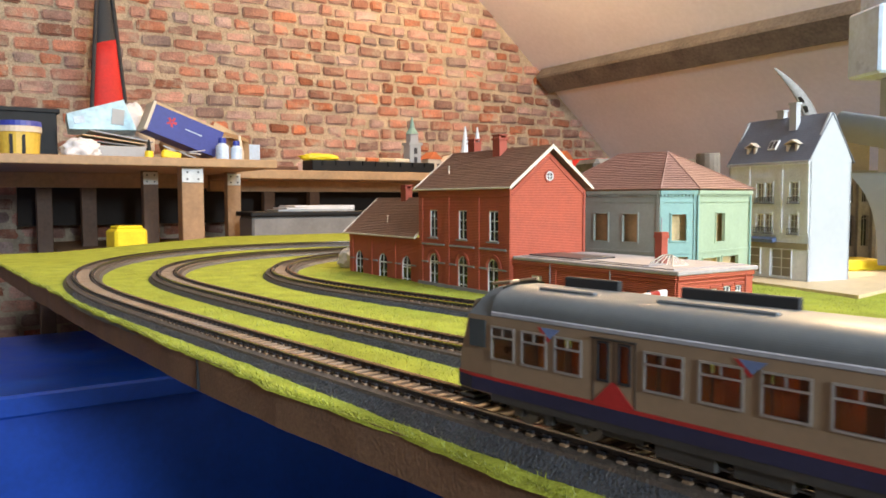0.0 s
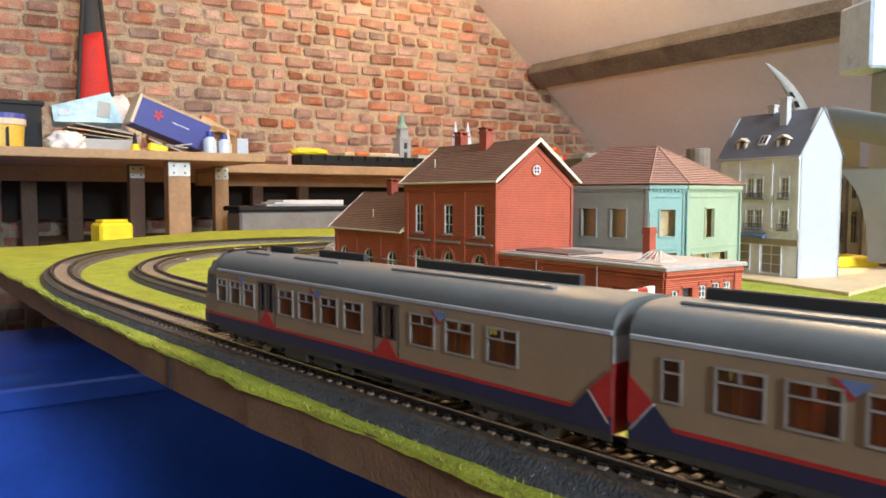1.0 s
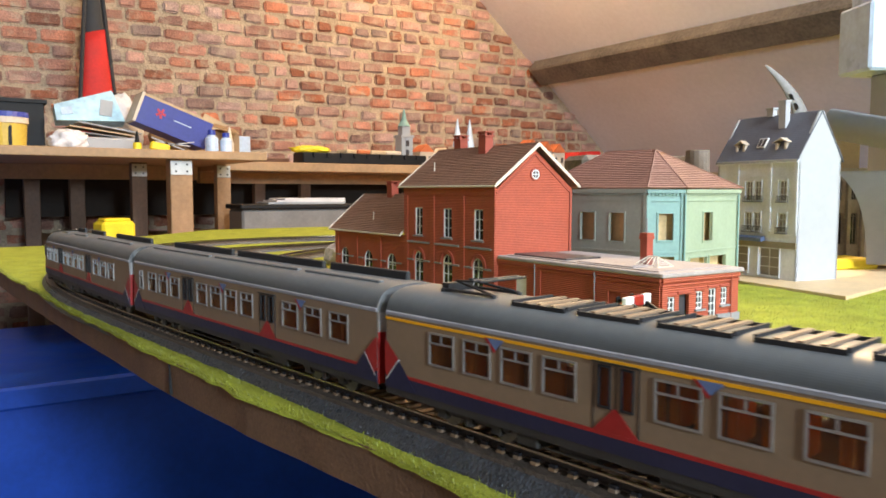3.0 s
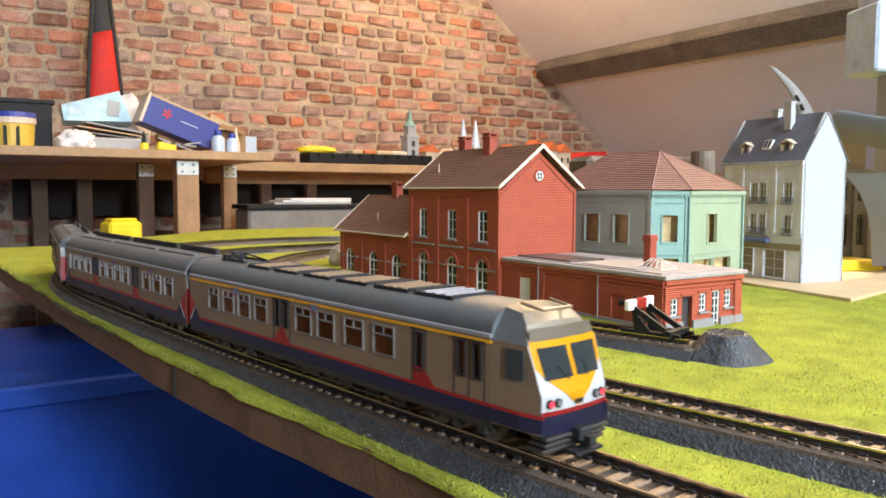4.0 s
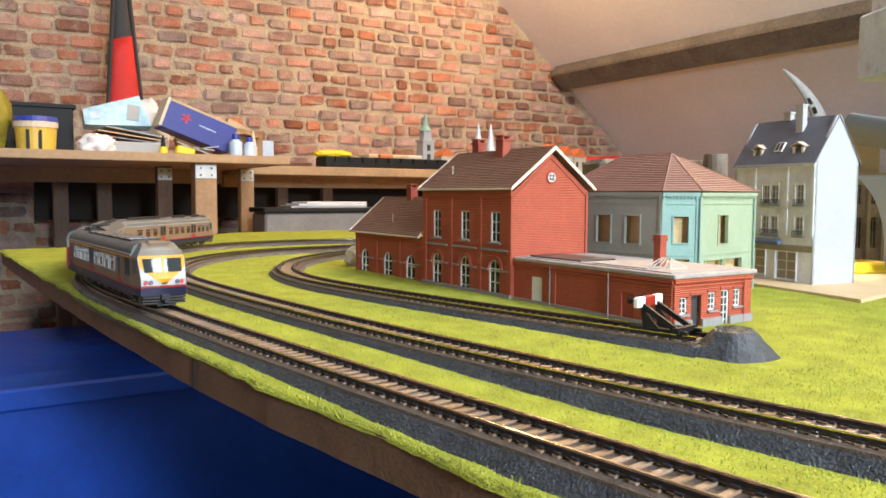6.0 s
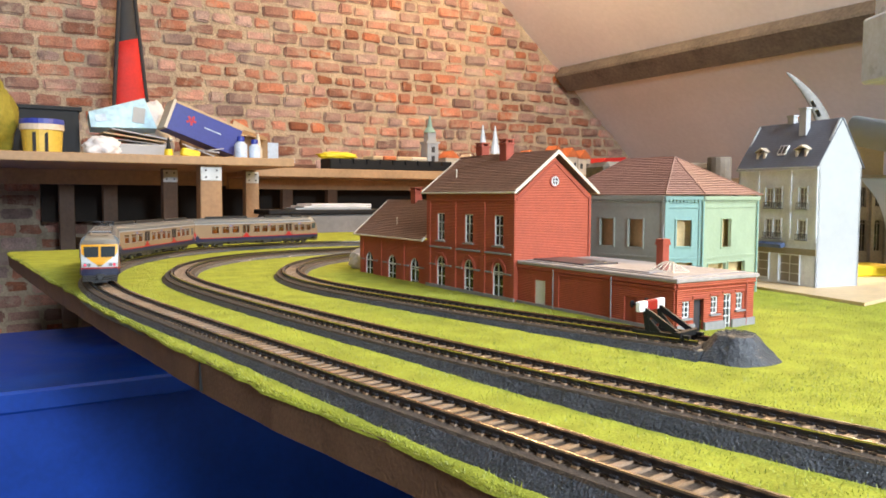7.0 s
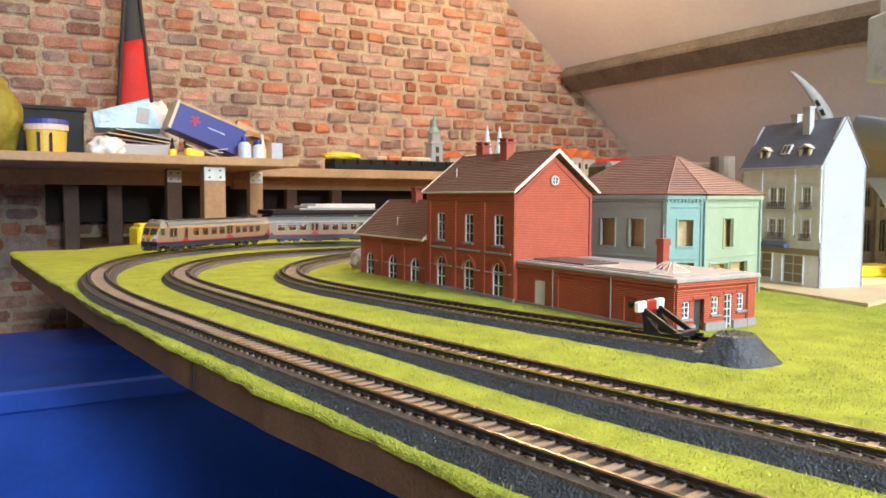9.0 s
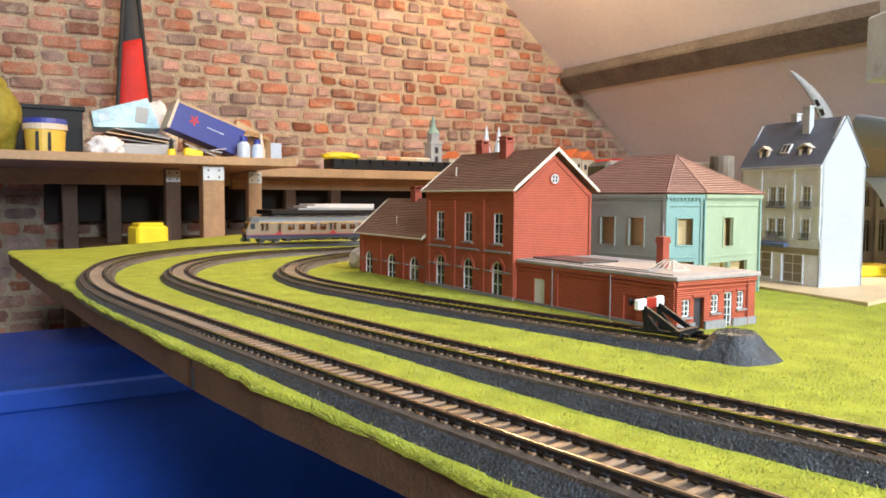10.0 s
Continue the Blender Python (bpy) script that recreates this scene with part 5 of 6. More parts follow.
        # diamonds at the coupled ends
        for end in (-1, 1):
            if (kind == "lead" and end == 1) or (kind == "cab" and end == -1):
                continue
            xe = end * half
            yy = sgn * (HW + 0.00035)
            part("diamond", prism(bmesh.new(), [(xe, yy, 0.0265), (xe - end * 0.0085, yy, 0.0200), (xe - end * 0.0015, yy, 0.0128), (xe, yy, 0.0150)], (0, sgn * 0.0002, 0)), M["red"], sw, "red half diamond")
            part("wedge", prism(bmesh.new(), [(xe - end * 0.0088, yy, 0.0196), (xe - end * 0.020, yy, 0.0095), (xe, yy, 0.0095), (xe, yy, 0.0122)], (0, sgn * 0.00015, 0)), M["navy"], sw, "navy wedge")
            part("edge_line", B((xe - end * 0.0047, yy, 0.0160), (0.0110, 0.0007, 0.0004), Matrix.Rotation(end * 0.79, 4, "Y")), M["trainwhite"], sw)
        for e in {"lead": (0.061, 0.135, 0.2205), "mid": (0.0745, 0.153, 0.2375), "cab": (0.0745, 0.156)}[kind]:
            yy = sgn * (HW + 0.00012)
            xc = half - e + 0.012
            part("chevron", prism(bmesh.new(), [(xc - 0.0042, yy, 0.0342), (xc + 0.0042, yy, 0.0342), (xc, yy, 0.0308)], (0, sgn * 0.0002, 0)), M["blueawning"], sw, "small blue chevron")
            part("chevron_edge", prism(bmesh.new(), [(xc + 0.0044, yy, 0.0342), (xc + 0.0056, yy, 0.0342), (xc + 0.0008, yy, 0.0298), (xc, yy, 0.0306)], (0, sgn * 0.0002, 0)), M["red"], sw, "red edge of the chevron")
    bm = bmesh.new()
    prism(bm, [(x0, y, z) for y, z in ROOF], (x1 - x0, 0, 0))
    roof = part("roof", bm, M["roof"], car, "grey ribbed roof")
    # roof fittings
    if kind != "cab":
        for a, b in ((0.035, 0.060), (0.085, 0.125), (0.165, 0.255)) if kind == "lead" else ((0.01, 0.10), (0.108, 0.205), (0.212, 0.275)):
            part("roof_fairing", B((half - (a + b) / 2, -0.0065, 0.0459), (b - a, 0.0022, 0.0042), None, 0.0004), M["dark"], roof, "dark roof fairing")
            part("roof_fairing", B((half - (a + b) / 2, 0.0065, 0.0445), (b - a, 0.0022, 0.0020), None, 0.0004), M["roof"], roof)
    else:
        for c in (0.075, 0.104, 0.134, 0.164, 0.194, 0.222):
            bm = bmesh.new()
            for e in (-1, 1):
                box(bm, (half - c, e * 0.0098, 0.0443), (0.024, 0.0008, 0.0020))
                box(bm, (half - c + e * 0.012, 0, 0.0452), (0.0010, 0.0190, 0.0012))
            g = part("roof_grille", bm, M["dark"], roof, "dark roof grille frame")
            for k in range(3):
                part("bar", B((half - c - 0.006 + 0.006 * k, 0, 0.0454), (0.0018, 0.0190, 0.0007)), M["roofline"] if c > 0.2 else M["beige"], g)
        bm = bmesh.new()
        xp = half - 0.036
        for e in (-1, 1):
            cyl(bm, (xp - 0.014, e * 0.006, 0.0455), (xp + 0.014, e * 0.006, 0.0455), 0.0006, n=6)
            cyl(bm, (xp - 0.012, e * 0.006, 0.0458), (xp + 0.010, e * 0.003, 0.0485), 0.0005, n=6)
            cyl(bm, (xp + 0.010, e * 0.003, 0.0485), (xp - 0.010, e * 0.008, 0.0500), 0.0004, n=6)
            for f in (-1, 1):
                cyl(bm, (xp + f * 0.014, e * 0.006, 0.0435), (xp + f * 0.014, e * 0.006, 0.0458), 0.0011, n=8)
        for f in (-0.012, -0.008):
            cyl(bm, (xp + f, -0.011, 0.0503), (xp + f, 0.011, 0.0503), 0.0005, n=6)
        box(bm, (xp + 0.013, 0, 0.0462), (0.004, 0.012, 0.0030))
        part("pantograph", bm, M["dark"], roof, "folded black pantograph")
    # coupled end walls
    for end in (-1, 1):
        if (kind == "lead" and end == 1) or (kind == "cab" and end == -1):
            continue
        xe = end * half
        rim = [(xe, -HW, 0.0088), (xe, -HW, 0.0352)] + [(xe, y, z) for y, z in ROOF[1:-1]] + [(xe, HW, 0.0352), (xe, HW, 0.0088)]
        ew_ = part("end_wall", prism(bmesh.new(), rim, (-end * 0.0006, 0, 0)), M["trainwhite"], car, "white end wall")
        part("end_panel", B((xe + end * 0.0001, 0, 0.0185), (0.0008, 2 * HW - 0.0004, 0.019)), M["red"], ew_, "red lower end panel")
        part("gangway", B((xe + end * 0.0012, 0, 0.0235), (0.0024, 0.0135, 0.0280), None, 0.0005), M["dark"], ew_, "black gangway bellows")
        part("coupler", B((xe + end * 0.002, 0, 0.0058), (0.010, 0.0035, 0.0022)), M["under"], car)
    # seats and floor inside
    bm = bmesh.new()
    for k in range(13):
        xx = x1 - 0.022 - k * 0.0195
        if xx < x0 + 0.012:
            break
        for e in (-1, 1):
            box(bm, (xx, e * 0.0085, 0.0220), (0.0034, 0.0105, 0.0175), None, 0.0006)
    part("seat", bm, M["seat"], car, "orange seats inside")
    # running gear
    for bx in (-0.0975, 0.0975):
        bm = bmesh.new()
        for e in (-1, 1):
            box(bm, (bx, e * 0.0128, 0.0058), (0.040, 0.0016, 0.0026), None, 0.0003)
            for f in (-1, 0, 1):
                box(bm, (bx + f * 0.0145, e * 0.0132, 0.0053), (0.0050, 0.0026, 0.0044), None, 0.0004)
            cyl(bm, (bx, e * 0.0135, 0.0030), (bx, e * 0.0135, 0.0075), 0.0014, n=8)
        box(bm, (bx, 0, 0.0062), (0.010, 0.024, 0.0030))
        bogie = part("bogie", bm, M["under"], car, "dark bogie frame")
        for f in (-1, 1):
            bm = bmesh.new()
            for e in (-1, 1):
                cyl(bm, (bx + f * 0.0145, e * 0.0072, 0.0052), (bx + f * 0.0145, e * 0.0098, 0.0052), 0.0054, n=20)
            cyl(bm, (bx + f * 0.0145, -0.0095, 0.0052), (bx + f * 0.0145, 0.0095, 0.0052), 0.0010, n=8)
            part("wheelset", bm, M["wheel"], bogie, "metal wheelset")
    r = random.Random({"lead": 3, "mid": 5, "cab": 8}[kind])
    xx = -0.066
    while xx < 0.066:
        w_ = r.uniform(0.008, 0.022)
        hh = r.uniform(0.0035, 0.0062)
        for e in (-1, 1):
            if r.random() < 0.85:
                part("underframe_box", B((xx + w_ / 2, e * r.uniform(0.0085, 0.0115), 0.0087 - hh / 2), (w_, 0.0085, hh), None, 0.0005), M["under"], body)
        xx += w_ + r.uniform(0.002, 0.008)
    for e in (-1, 1):
        part("truss_rod", cyl(bmesh.new(), (-0.06, e * 0.0145, 0.0042), (0.06, e * 0.0145, 0.0042), 0.0004, n=6), M["under"], body)
    # driving cab
    if kind in ("lead", "cab"):
        sx = 1 if kind == "lead" else -1
        xf = sx * half
        dp = 0.020 if kind == "lead" else 0.024
        prof = [(0, 0.0088), (0, 0.0205), (-0.0058, 0.0352), (-0.0095, 0.0405), (-0.0150, 0.0438), (-dp, 0.0449), (-dp, 0.0088)]
        bm = bmesh.new()

        def ywid(d, z):
            t = min(max(-d / dp, 0), 1)
            wdt = 0.0150 + (HW - 0.0150) * min(t * 2.2, 1)
            if z > 0.0352:
                wdt *= 0.985 - 0.36 * (z - 0.0352) / 0.0097
            return wdt

        steps = []
        for d, z in prof[:6]:
            steps.append((d, z))
        rows_ = []
        for d, z in steps:
            wd = ywid(d, z)
            row = []
            for k in range(9):
                f = -1 + k / 4
                bulge = 0.0016 * (1 - f * f)
                zz = z + (0.0010 * (1 - f * f) if z > 0.036 else 0)
                row.append(bm.verts.new((xf + sx * (d + (bulge - 0.0016 if d > -0.012 else 0)), f * wd, zz)))
            rows_.append(row)
        for a, b in zip(rows_, rows_[1:]):
            for k in range(8):
                bm.faces.new((a[k], a[k + 1], b[k + 1], b[k]))
        for f in bm.faces:
            f.material_index = 1 if f.calc_center_median().z > 0.0360 else 0
        nose = part("cab_front", bm, [M["trainwhite"], M["brow"]], car, "white cab front")
        for e in (-1, 1):
            rim = bmesh.new()
            pts = [(xf + sx * d, e * min(ywid(d, z), HW), z) for d, z in ((-0.0016, 0.0088), (-0.0016, 0.0205), (-0.0074, 0.0352), (-dp, 0.0352), (-dp, 0.0088))]
            rim.faces.new([rim.verts.new(p) for p in pts])
            p2 = [(xf + sx * d, e * ywid(d, z), z) for d, z in ((-0.0074, 0.0352), (-0.0111, 0.0405), (-0.0150, 0.0438), (-dp, 0.0449))] + [(xf - sx * dp, e * HW, 0.0352)]
            rim.faces.new([rim.verts.new(p) for p in p2])
            bmesh.ops.remove_doubles(rim, verts=rim.verts[:], dist=3e-4)
            for f in rim.faces:
                f.material_index = 1 if f.calc_center_median().z > 0.0360 else 0
            cs = part("cab_side", rim, [M["beige"], M["roof"]], car, "beige cab side")
            for z, hh, mm, nm in ((0.0117, 0.0044, "navy", "navy_band"), (0.0144, 0.0011, "red", "red_line")):
                part(nm, B((xf - sx * (dp + 0.0095) / 2, e * (HW + 0.0001), z), (dp - 0.0095, 0.0005, hh)), M[mm], cs)
                part(nm, B((xf - sx * 0.0052, e * 0.01585, z), (0.0092, 0.0005, hh), Matrix.Rotation(-e * sx * 0.155, 4, "Z")), M[mm], cs)

        def face(y, z, off=0.0):
            """A point on the cab front at that height."""
            f = y / 0.0150
            t = min(max((z - 0.0205) / 0.0147, 0), 1.4)
            return Vector((xf + sx * (-0.0058 * t - 0.0016 * f * f + off), y, z))

        def decal(name, poly, material, off, label="", n=6):
            """A plate that follows the cab front: rows between a left and a right edge."""
            b2 = bmesh.new()
            prev_ = None
            for z, ya, yb_ in poly:
                row = [b2.verts.new(face(ya + (yb_ - ya) * k / n, z, off)) for k in range(n + 1)]
                if prev_:
                    for k in range(n):
                        b2.faces.new((prev_[k], prev_[k + 1], row[k + 1], row[k]))
                prev_ = row
            bmesh.ops.solidify(b2, geom=b2.faces[:], thickness=0.0002)
            return part(name, b2, material, nose, label)

        decal("yellow_panel", [(0.0163, -0.0004, 0.0004), (0.0205, -0.0056, 0.0056), (0.0235, -0.0095, 0.0095), (0.0262, -0.0128, 0.0128), (0.0285, -0.0150, 0.0150), (0.0352, -0.0154, 0.0154), (0.0362, -0.0150, 0.0150)], M["trainyellow"], 0.0003, "yellow warning panel", 10)
        decal("red_line", [(0.0146, -0.0150, 0.0150), (0.0160, -0.0150, 0.0150)], M["red"], 0.0004, "red line")
        decal("navy_band", [(0.0088, -0.0150, 0.0150), (0.0146, -0.0150, 0.0150)], M["navy"], 0.0004, "navy band")
        decal("tan_brow", [(0.0363, -0.0148, 0.0148), (0.0400, -0.0140, 0.0140)], M["brow"], 0.0004, "grey brow")
        for e in (-1, 1):
            decal("windscreen", [(0.0250, e * 0.0010, e * 0.0125), (0.0343, e * 0.0010, e * 0.0132)], M["cabpane"], 0.0006, "dark windscreen pane")
            bmw = cyl(bmesh.new(), face(e * 0.0045 - 0.0012, 0.0245, 0.0009), face(e * 0.0060 + 0.001, 0.0290, 0.0010), 0.00025, n=5)
            part("wiper", bmw, M["dark"], nose)
            for yy, mm in ((0.0120, "lamp"), (0.0088, "lamp")):
                tail = kind == "cab" and yy > 0.010
                c = face(e * yy, 0.0182)
                lm_ = part("lamp_ring", cyl(bmesh.new(), c - Vector((sx * 0.0005, 0, 0)), c + Vector((sx * 0.0009, 0, 0)), 0.0014, n=14), M["dark"], nose)
                part("lens", cyl(bmesh.new(), c + Vector((sx * 0.0008, 0, 0)), c + Vector((sx * 0.0012, 0, 0)), 0.0010, n=12), M["taillight"] if tail else M["lamp"], lm_, "lit red tail lamp" if tail else "")
            sidew = B((xf - sx * 0.0125, e * (HW + 0.0001), 0.0290), (0.0085, 0.0004, 0.0092))
            part("cab_side_window", sidew, M["cabpane"], nose, "cab side window")
        # number on the panel as plain bars
        for k in (-1, 0, 1):
            c = face(k * 0.0013, 0.0176, 0.0006)
            part("number_bar", B(c, (0.0003, 0.0009, 0.0014)), M["dark"], nose)
        bm = bmesh.new()
        for z, d in ((0.0078, 0.0006), (0.0058, -0.0002), (0.0038, -0.0012)):
            box(bm, (xf + sx * (d - 0.004), 0, z), (0.008, 0.0290, 0.0012), None, 0.0003)
        part("skirt", bm, M["under"], car, "dark stepped front skirt")
        bm = B((xf + sx * 0.0012, 0, 0.0080), (0.006, 0.0060, 0.0040), None, 0.0005)
        box(bm, (xf + sx * 0.0040, 0, 0.0062), (0.006, 0.0030, 0.0030))
        box(bm, (xf + sx * 0.0030, 0, 0.0032), (0.0055, 0.0125, 0.0010))
        part("coupler", bm, M["dark"], car, "black automatic coupler")
        bm = bmesh.new()
        for e in (-1, 1):
            cyl(bm, (xf - sx * 0.010, e * 0.0068, 0.0448), (xf - sx * 0.020, e * 0.0068, 0.0462), 0.0006, n=6)
        cyl(bm, (xf - sx * 0.010, -0.0068, 0.0448), (xf - sx * 0.010, 0.0068, 0.0448), 0.0006, n=6)
        part("roof_rail", bm, M["beige"], roof)
    # the lengths above are those of the full drawing; the model is shortened, its wheels are not
    for o in car.children_recursive:
        if o.name.startswith("wheelset"):
            cx = sum(v.co.x for v in o.data.vertices) / len(o.data.vertices)
            o.data.transform(Matrix.Translation((cx * (SHORT - 1), 0, 0)))
        else:
            o.data.transform(Matrix.Diagonal((SHORT, 1, 1, 1)))
    return car


CARS = {k: carriage(k) for k in ("lead", "mid", "cab")}
TRAIN = [(0, -0.333), (0.5, -0.243), (1, -0.157), (1.5, -0.062), (2, 0.028), (2.5, 0.114), (3.8, 0.338), (4, 0.376), (4.5, 0.470), (5, 0.560), (5.5, 0.645), (7, 0.940), (7.5, 1.050), (8, 1.152), (8.5, 1.252), (9, 1.352), (9.5, 1.462), (10, 1.572)]


def train_s(t):
    ts, ss = zip(*TRAIN)
    return float(np.interp(t, ts, ss))


def motions():
    """The train runs along the outer track away from the camera and round the far curve."""
    line = LINES["front"]
    for kind, k in (("cab", 0), ("mid", 1), ("lead", 2)):
        rows = []
        for i in range(41):
            t = i * 0.25
            # a short average keeps the pace even
            s = sum(train_s(min(max(t + d, 0), 10)) + 0.22 * max(t + d - 10, 0) + 0.178 * min(t + d, 0) for d in (-0.4, -0.2, 0, 0.2, 0.4)) / 5
            s += SHORT * LEN / 2 + 0.001 + k * PITCH
            a, _ = on_line(line, s - 0.085)
            b, _ = on_line(line, s + 0.085)
            d = b - a
            c = (a + b) / 2
            rows.append((t, pose(c.x, c.y, RAIL_Z, 0, 0, math.degrees(math.atan2(d.y, d.x)))))
        walk(CARS[kind], rows)


# ---------- shelves and what stands on them ----------
def shelf_unit(name, label, x0, x1, y0, y1, z, th):
    t = thing(name, label, "shelf")
    part("board", B(((x0 + x1) / 2, (y0 + y1) / 2, z - th / 2), (x1 - x0, y1 - y0, th), None, 0.002), M["shelf"], t)
    return t


LOW = -0.06
sa = shelf_unit("shelf", "long brown fibreboard shelf crowded with boxes", -2.3, 0.372, 1.5, 2.585, 0.195, 0.022)
part("bearer", B((-0.9, 2.1, 0.150), (2.5, 0.04, 0.045)), M["shelf"], sa)
sb = shelf_unit("shelf", "brown fibreboard shelf with model churches and trays", 0.376, 3.1, 1.95, 2.585, 0.188, 0.03)
part("bearer", B((1.6, 2.25, 0.138), (2.4, 0.04, 0.038)), M["shelf"], sb)
sc = shelf_unit("low_shelf", "low brown shelf behind the model board", -0.105, 2.6, 1.32, 2.585, LOW, 0.02)
for x, y in ((0.05, 2.3), (2.5, 1.36), (0.05, 2.5), (2.5, 2.5), (0.9, 1.36)):
    part("leg", B((x, y, (FLOOR_Z + LOW - 0.02) / 2), (0.05, 0.05, -FLOOR_Z + LOW - 0.02)), M["post"], sc)
for px, py, w, top in ((0.151, 1.545, 0.056, 0.173), (0.112, 1.84, 0.042, 0.173), (0.362, 1.86, 0.042, 0.173), (-0.130, 2.18, 0.044, 0.1275), (-0.0, 2.2, 0.044, 0.173), (0.62, 2.25, 0.04, 0.119), (0.80, 2.25, 0.04, 0.119), (1.5, 2.25, 0.04, 0.119), (-0.9, 1.6, 0.05, 0.173)):
    po = thing("shelf_post", "square softwood post with a steel bracket under the shelf" if px in (0.151, 0.362, 0.112) else "square post under the shelf, coloured dark as if backlit", "post", "shelf posts")
    foot = LOW if px > -0.1 else FLOOR_Z
    part("post", B((px, py, (top + foot) / 2), (w, w * 0.8, top - foot), None, 0.0015), M["post"] if px in (0.151, 0.362) else M["darkpost"], po)
    if top > 0.12 and px > 0.05:
        part("bracket", B((px, py - w * 0.4 - 0.001, top - 0.022), (w * 0.98, 0.002, 0.036), None, 0.0008), M["steel"], po, "pale metal bracket")
        bm = bmesh.new()
        for i in (-1, 1):
            for k in (-1, 1):
                cyl(bm, (px + i * w * 0.25, py - w * 0.4 - 0.0018, top - 0.022 + k * 0.009), (px + i * w * 0.25, py - w * 0.4 - 0.0032, top - 0.022 + k * 0.009), 0.0028, n=8)
        part("screw", bm, M["darkpanel"], po)
# added panel whose near-black colour fills in the dark space under the shelves
dr = thing("dark_back_panel", "added near-black panel filling the dark space under the shelves", "panel")
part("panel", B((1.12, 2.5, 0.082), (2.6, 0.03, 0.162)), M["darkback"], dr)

TOP = 0.195


def crumple(name, label, category, c, r, scale, material, seed, amount=0.3):
    t = thing(name, label, category)
    bm = bmesh.new()
    bmesh.ops.create_icosphere(bm, subdivisions=4, radius=1)
    for v in bm.verts:
        f = 1 + amount * noise.noise(v.co * 2.3 + Vector((seed, 0, 0))) + amount * 0.5 * noise.noise(v.co * 6 + Vector((0, seed, 0)))
        v.co = Vector((v.co.x * scale[0], v.co.y * scale[1], v.co.z * scale[2])) * f * r
        v.co.z = max(v.co.z, -scale[2] * r * 0.75)
    t.location = (c[0], c[1], c[2] + scale[2] * r * 0.75)
    part("body", bm, material, t, smooth=True)
    return t


cr = thing("black_crate", "black plastic storage crate on the shelf", "crate")
for c, s in (((-0.215, 1.93, 0.268), (0.20, 0.004, 0.142)), ((-0.215, 2.13, 0.268), (0.20, 0.004, 0.142)), ((-0.314, 2.03, 0.268), (0.004, 0.196, 0.142)), ((-0.116, 2.03, 0.268), (0.004, 0.196, 0.142)), ((-0.215, 2.03, 0.198), (0.19, 0.19, 0.005))):
    part("side", B(c, s, None, 0.001), M["black"], cr)
part("rim", box(box(B((-0.215, 1.926, 0.340), (0.215, 0.012, 0.010)), (-0.215, 2.134, 0.340), (0.215, 0.012, 0.010)), (-0.112, 2.03, 0.340), (0.012, 0.2, 0.010)), M["black"], cr)
tb = thing("paint_tub", "yellow and cream tub with a blue lid", "tub")
part("tub", cyl(bmesh.new(), (-0.222, 1.76, TOP), (-0.222, 1.76, 0.268), 0.045, 0.050, 28), M["tub"], tb)
part("rim", cyl(bmesh.new(), (-0.222, 1.76, 0.262), (-0.222, 1.76, 0.277), 0.053, 0.053, 28), M["cream"], tb)
part("lid", cyl(bmesh.new(), (-0.222, 1.76, 0.277), (-0.222, 1.76, 0.290), 0.054, 0.052, 28), M["bluelid"], tb, "blue lid")
for d in (-0.022, 0.006):
    part("label_bar", B((-0.222 + d, 1.7125, 0.230), (0.008, 0.002, 0.05)), M["black"], tb)
crumple("olive_sack", "olive and yellow printed sack", "sack", (-0.365, 1.80, TOP), 0.10, (0.85, 0.7, 1.25), M["olive"], 3.0, 0.18)
crumple("crumpled_bag", "crumpled white plastic bag on the shelf", "bag", (-0.085, 1.70, TOP), 0.042, (1.1, 0.7, 0.75), M["tissue"], 7.0, 0.4)
tr = thing("white_tray", "open white plastic tray with cards", "tray")
part("tray", B((0.0, 1.74, 0.214), (0.17, 0.10, 0.036), Matrix.Rotation(0.08, 4, "Z"), 0.004), M["paperwhite"], tr)
for k, mm in enumerate(("crate", "paperedge", "paperwhite")):
    part("card", B((-0.02 + 0.02 * k, 1.76, 0.242 + 0.009 * k), (0.16, 0.09, 0.003), Matrix.Rotation(0.10 + 0.03 * k, 4, "Y")), M[mm], tr)
ct_ = thing("printed_carton", "pale blue printed carton leaning on the tray", "carton")
ct_.matrix_world = Matrix.Translation((-0.018, 1.83, 0.312)) @ Matrix.Rotation(-0.17, 4, "Y") @ Matrix.Rotation(-0.25, 4, "X")
bm = prism(bmesh.new(), [(-0.085, -0.02, -0.022), (0.085, -0.02, -0.048), (0.072, -0.02, 0.044), (-0.082, -0.02, 0.022)], (0, 0.05, 0))
part("carton", bm, M["cloudprint"], ct_)
part("picture_bar", B((0.045, -0.0215, -0.005), (0.032, 0.002, 0.045), Matrix.Rotation(0.3, 4, "Y")), M["paperwhite"], ct_)
part("picture_bar", B((-0.055, -0.0215, 0.0), (0.028, 0.002, 0.020)), M["clear"], ct_)
bk = thing("navy_book_box", "navy blue boxed book with a red emblem lying aslant", "book")
bk.matrix_world = Matrix.Translation((0.195, 1.78, 0.290)) @ Matrix.Rotation(0.36, 4, "Y")
part("cover", B((0, 0, -0.006), (0.200, 0.10, 0.082), None, 0.001), M["navyprint"], bk)
part("page_edge", B((0, -0.001, 0.0335), (0.201, 0.10, 0.0060)), M["paperedge"], bk, "tan page edge")
part("end_flap", B((-0.1040, -0.002, -0.004), (0.008, 0.098, 0.084)), M["cream"], bk)
bm = bmesh.new()
for k in range(5):
    a = 1.2566 * k
    box(bm, (-0.045 + 0.008 * math.cos(a), -0.0505, 0.0 + 0.008 * math.sin(a)), (0.012, 0.0015, 0.006), Matrix.Rotation(-a, 4, "Y"))
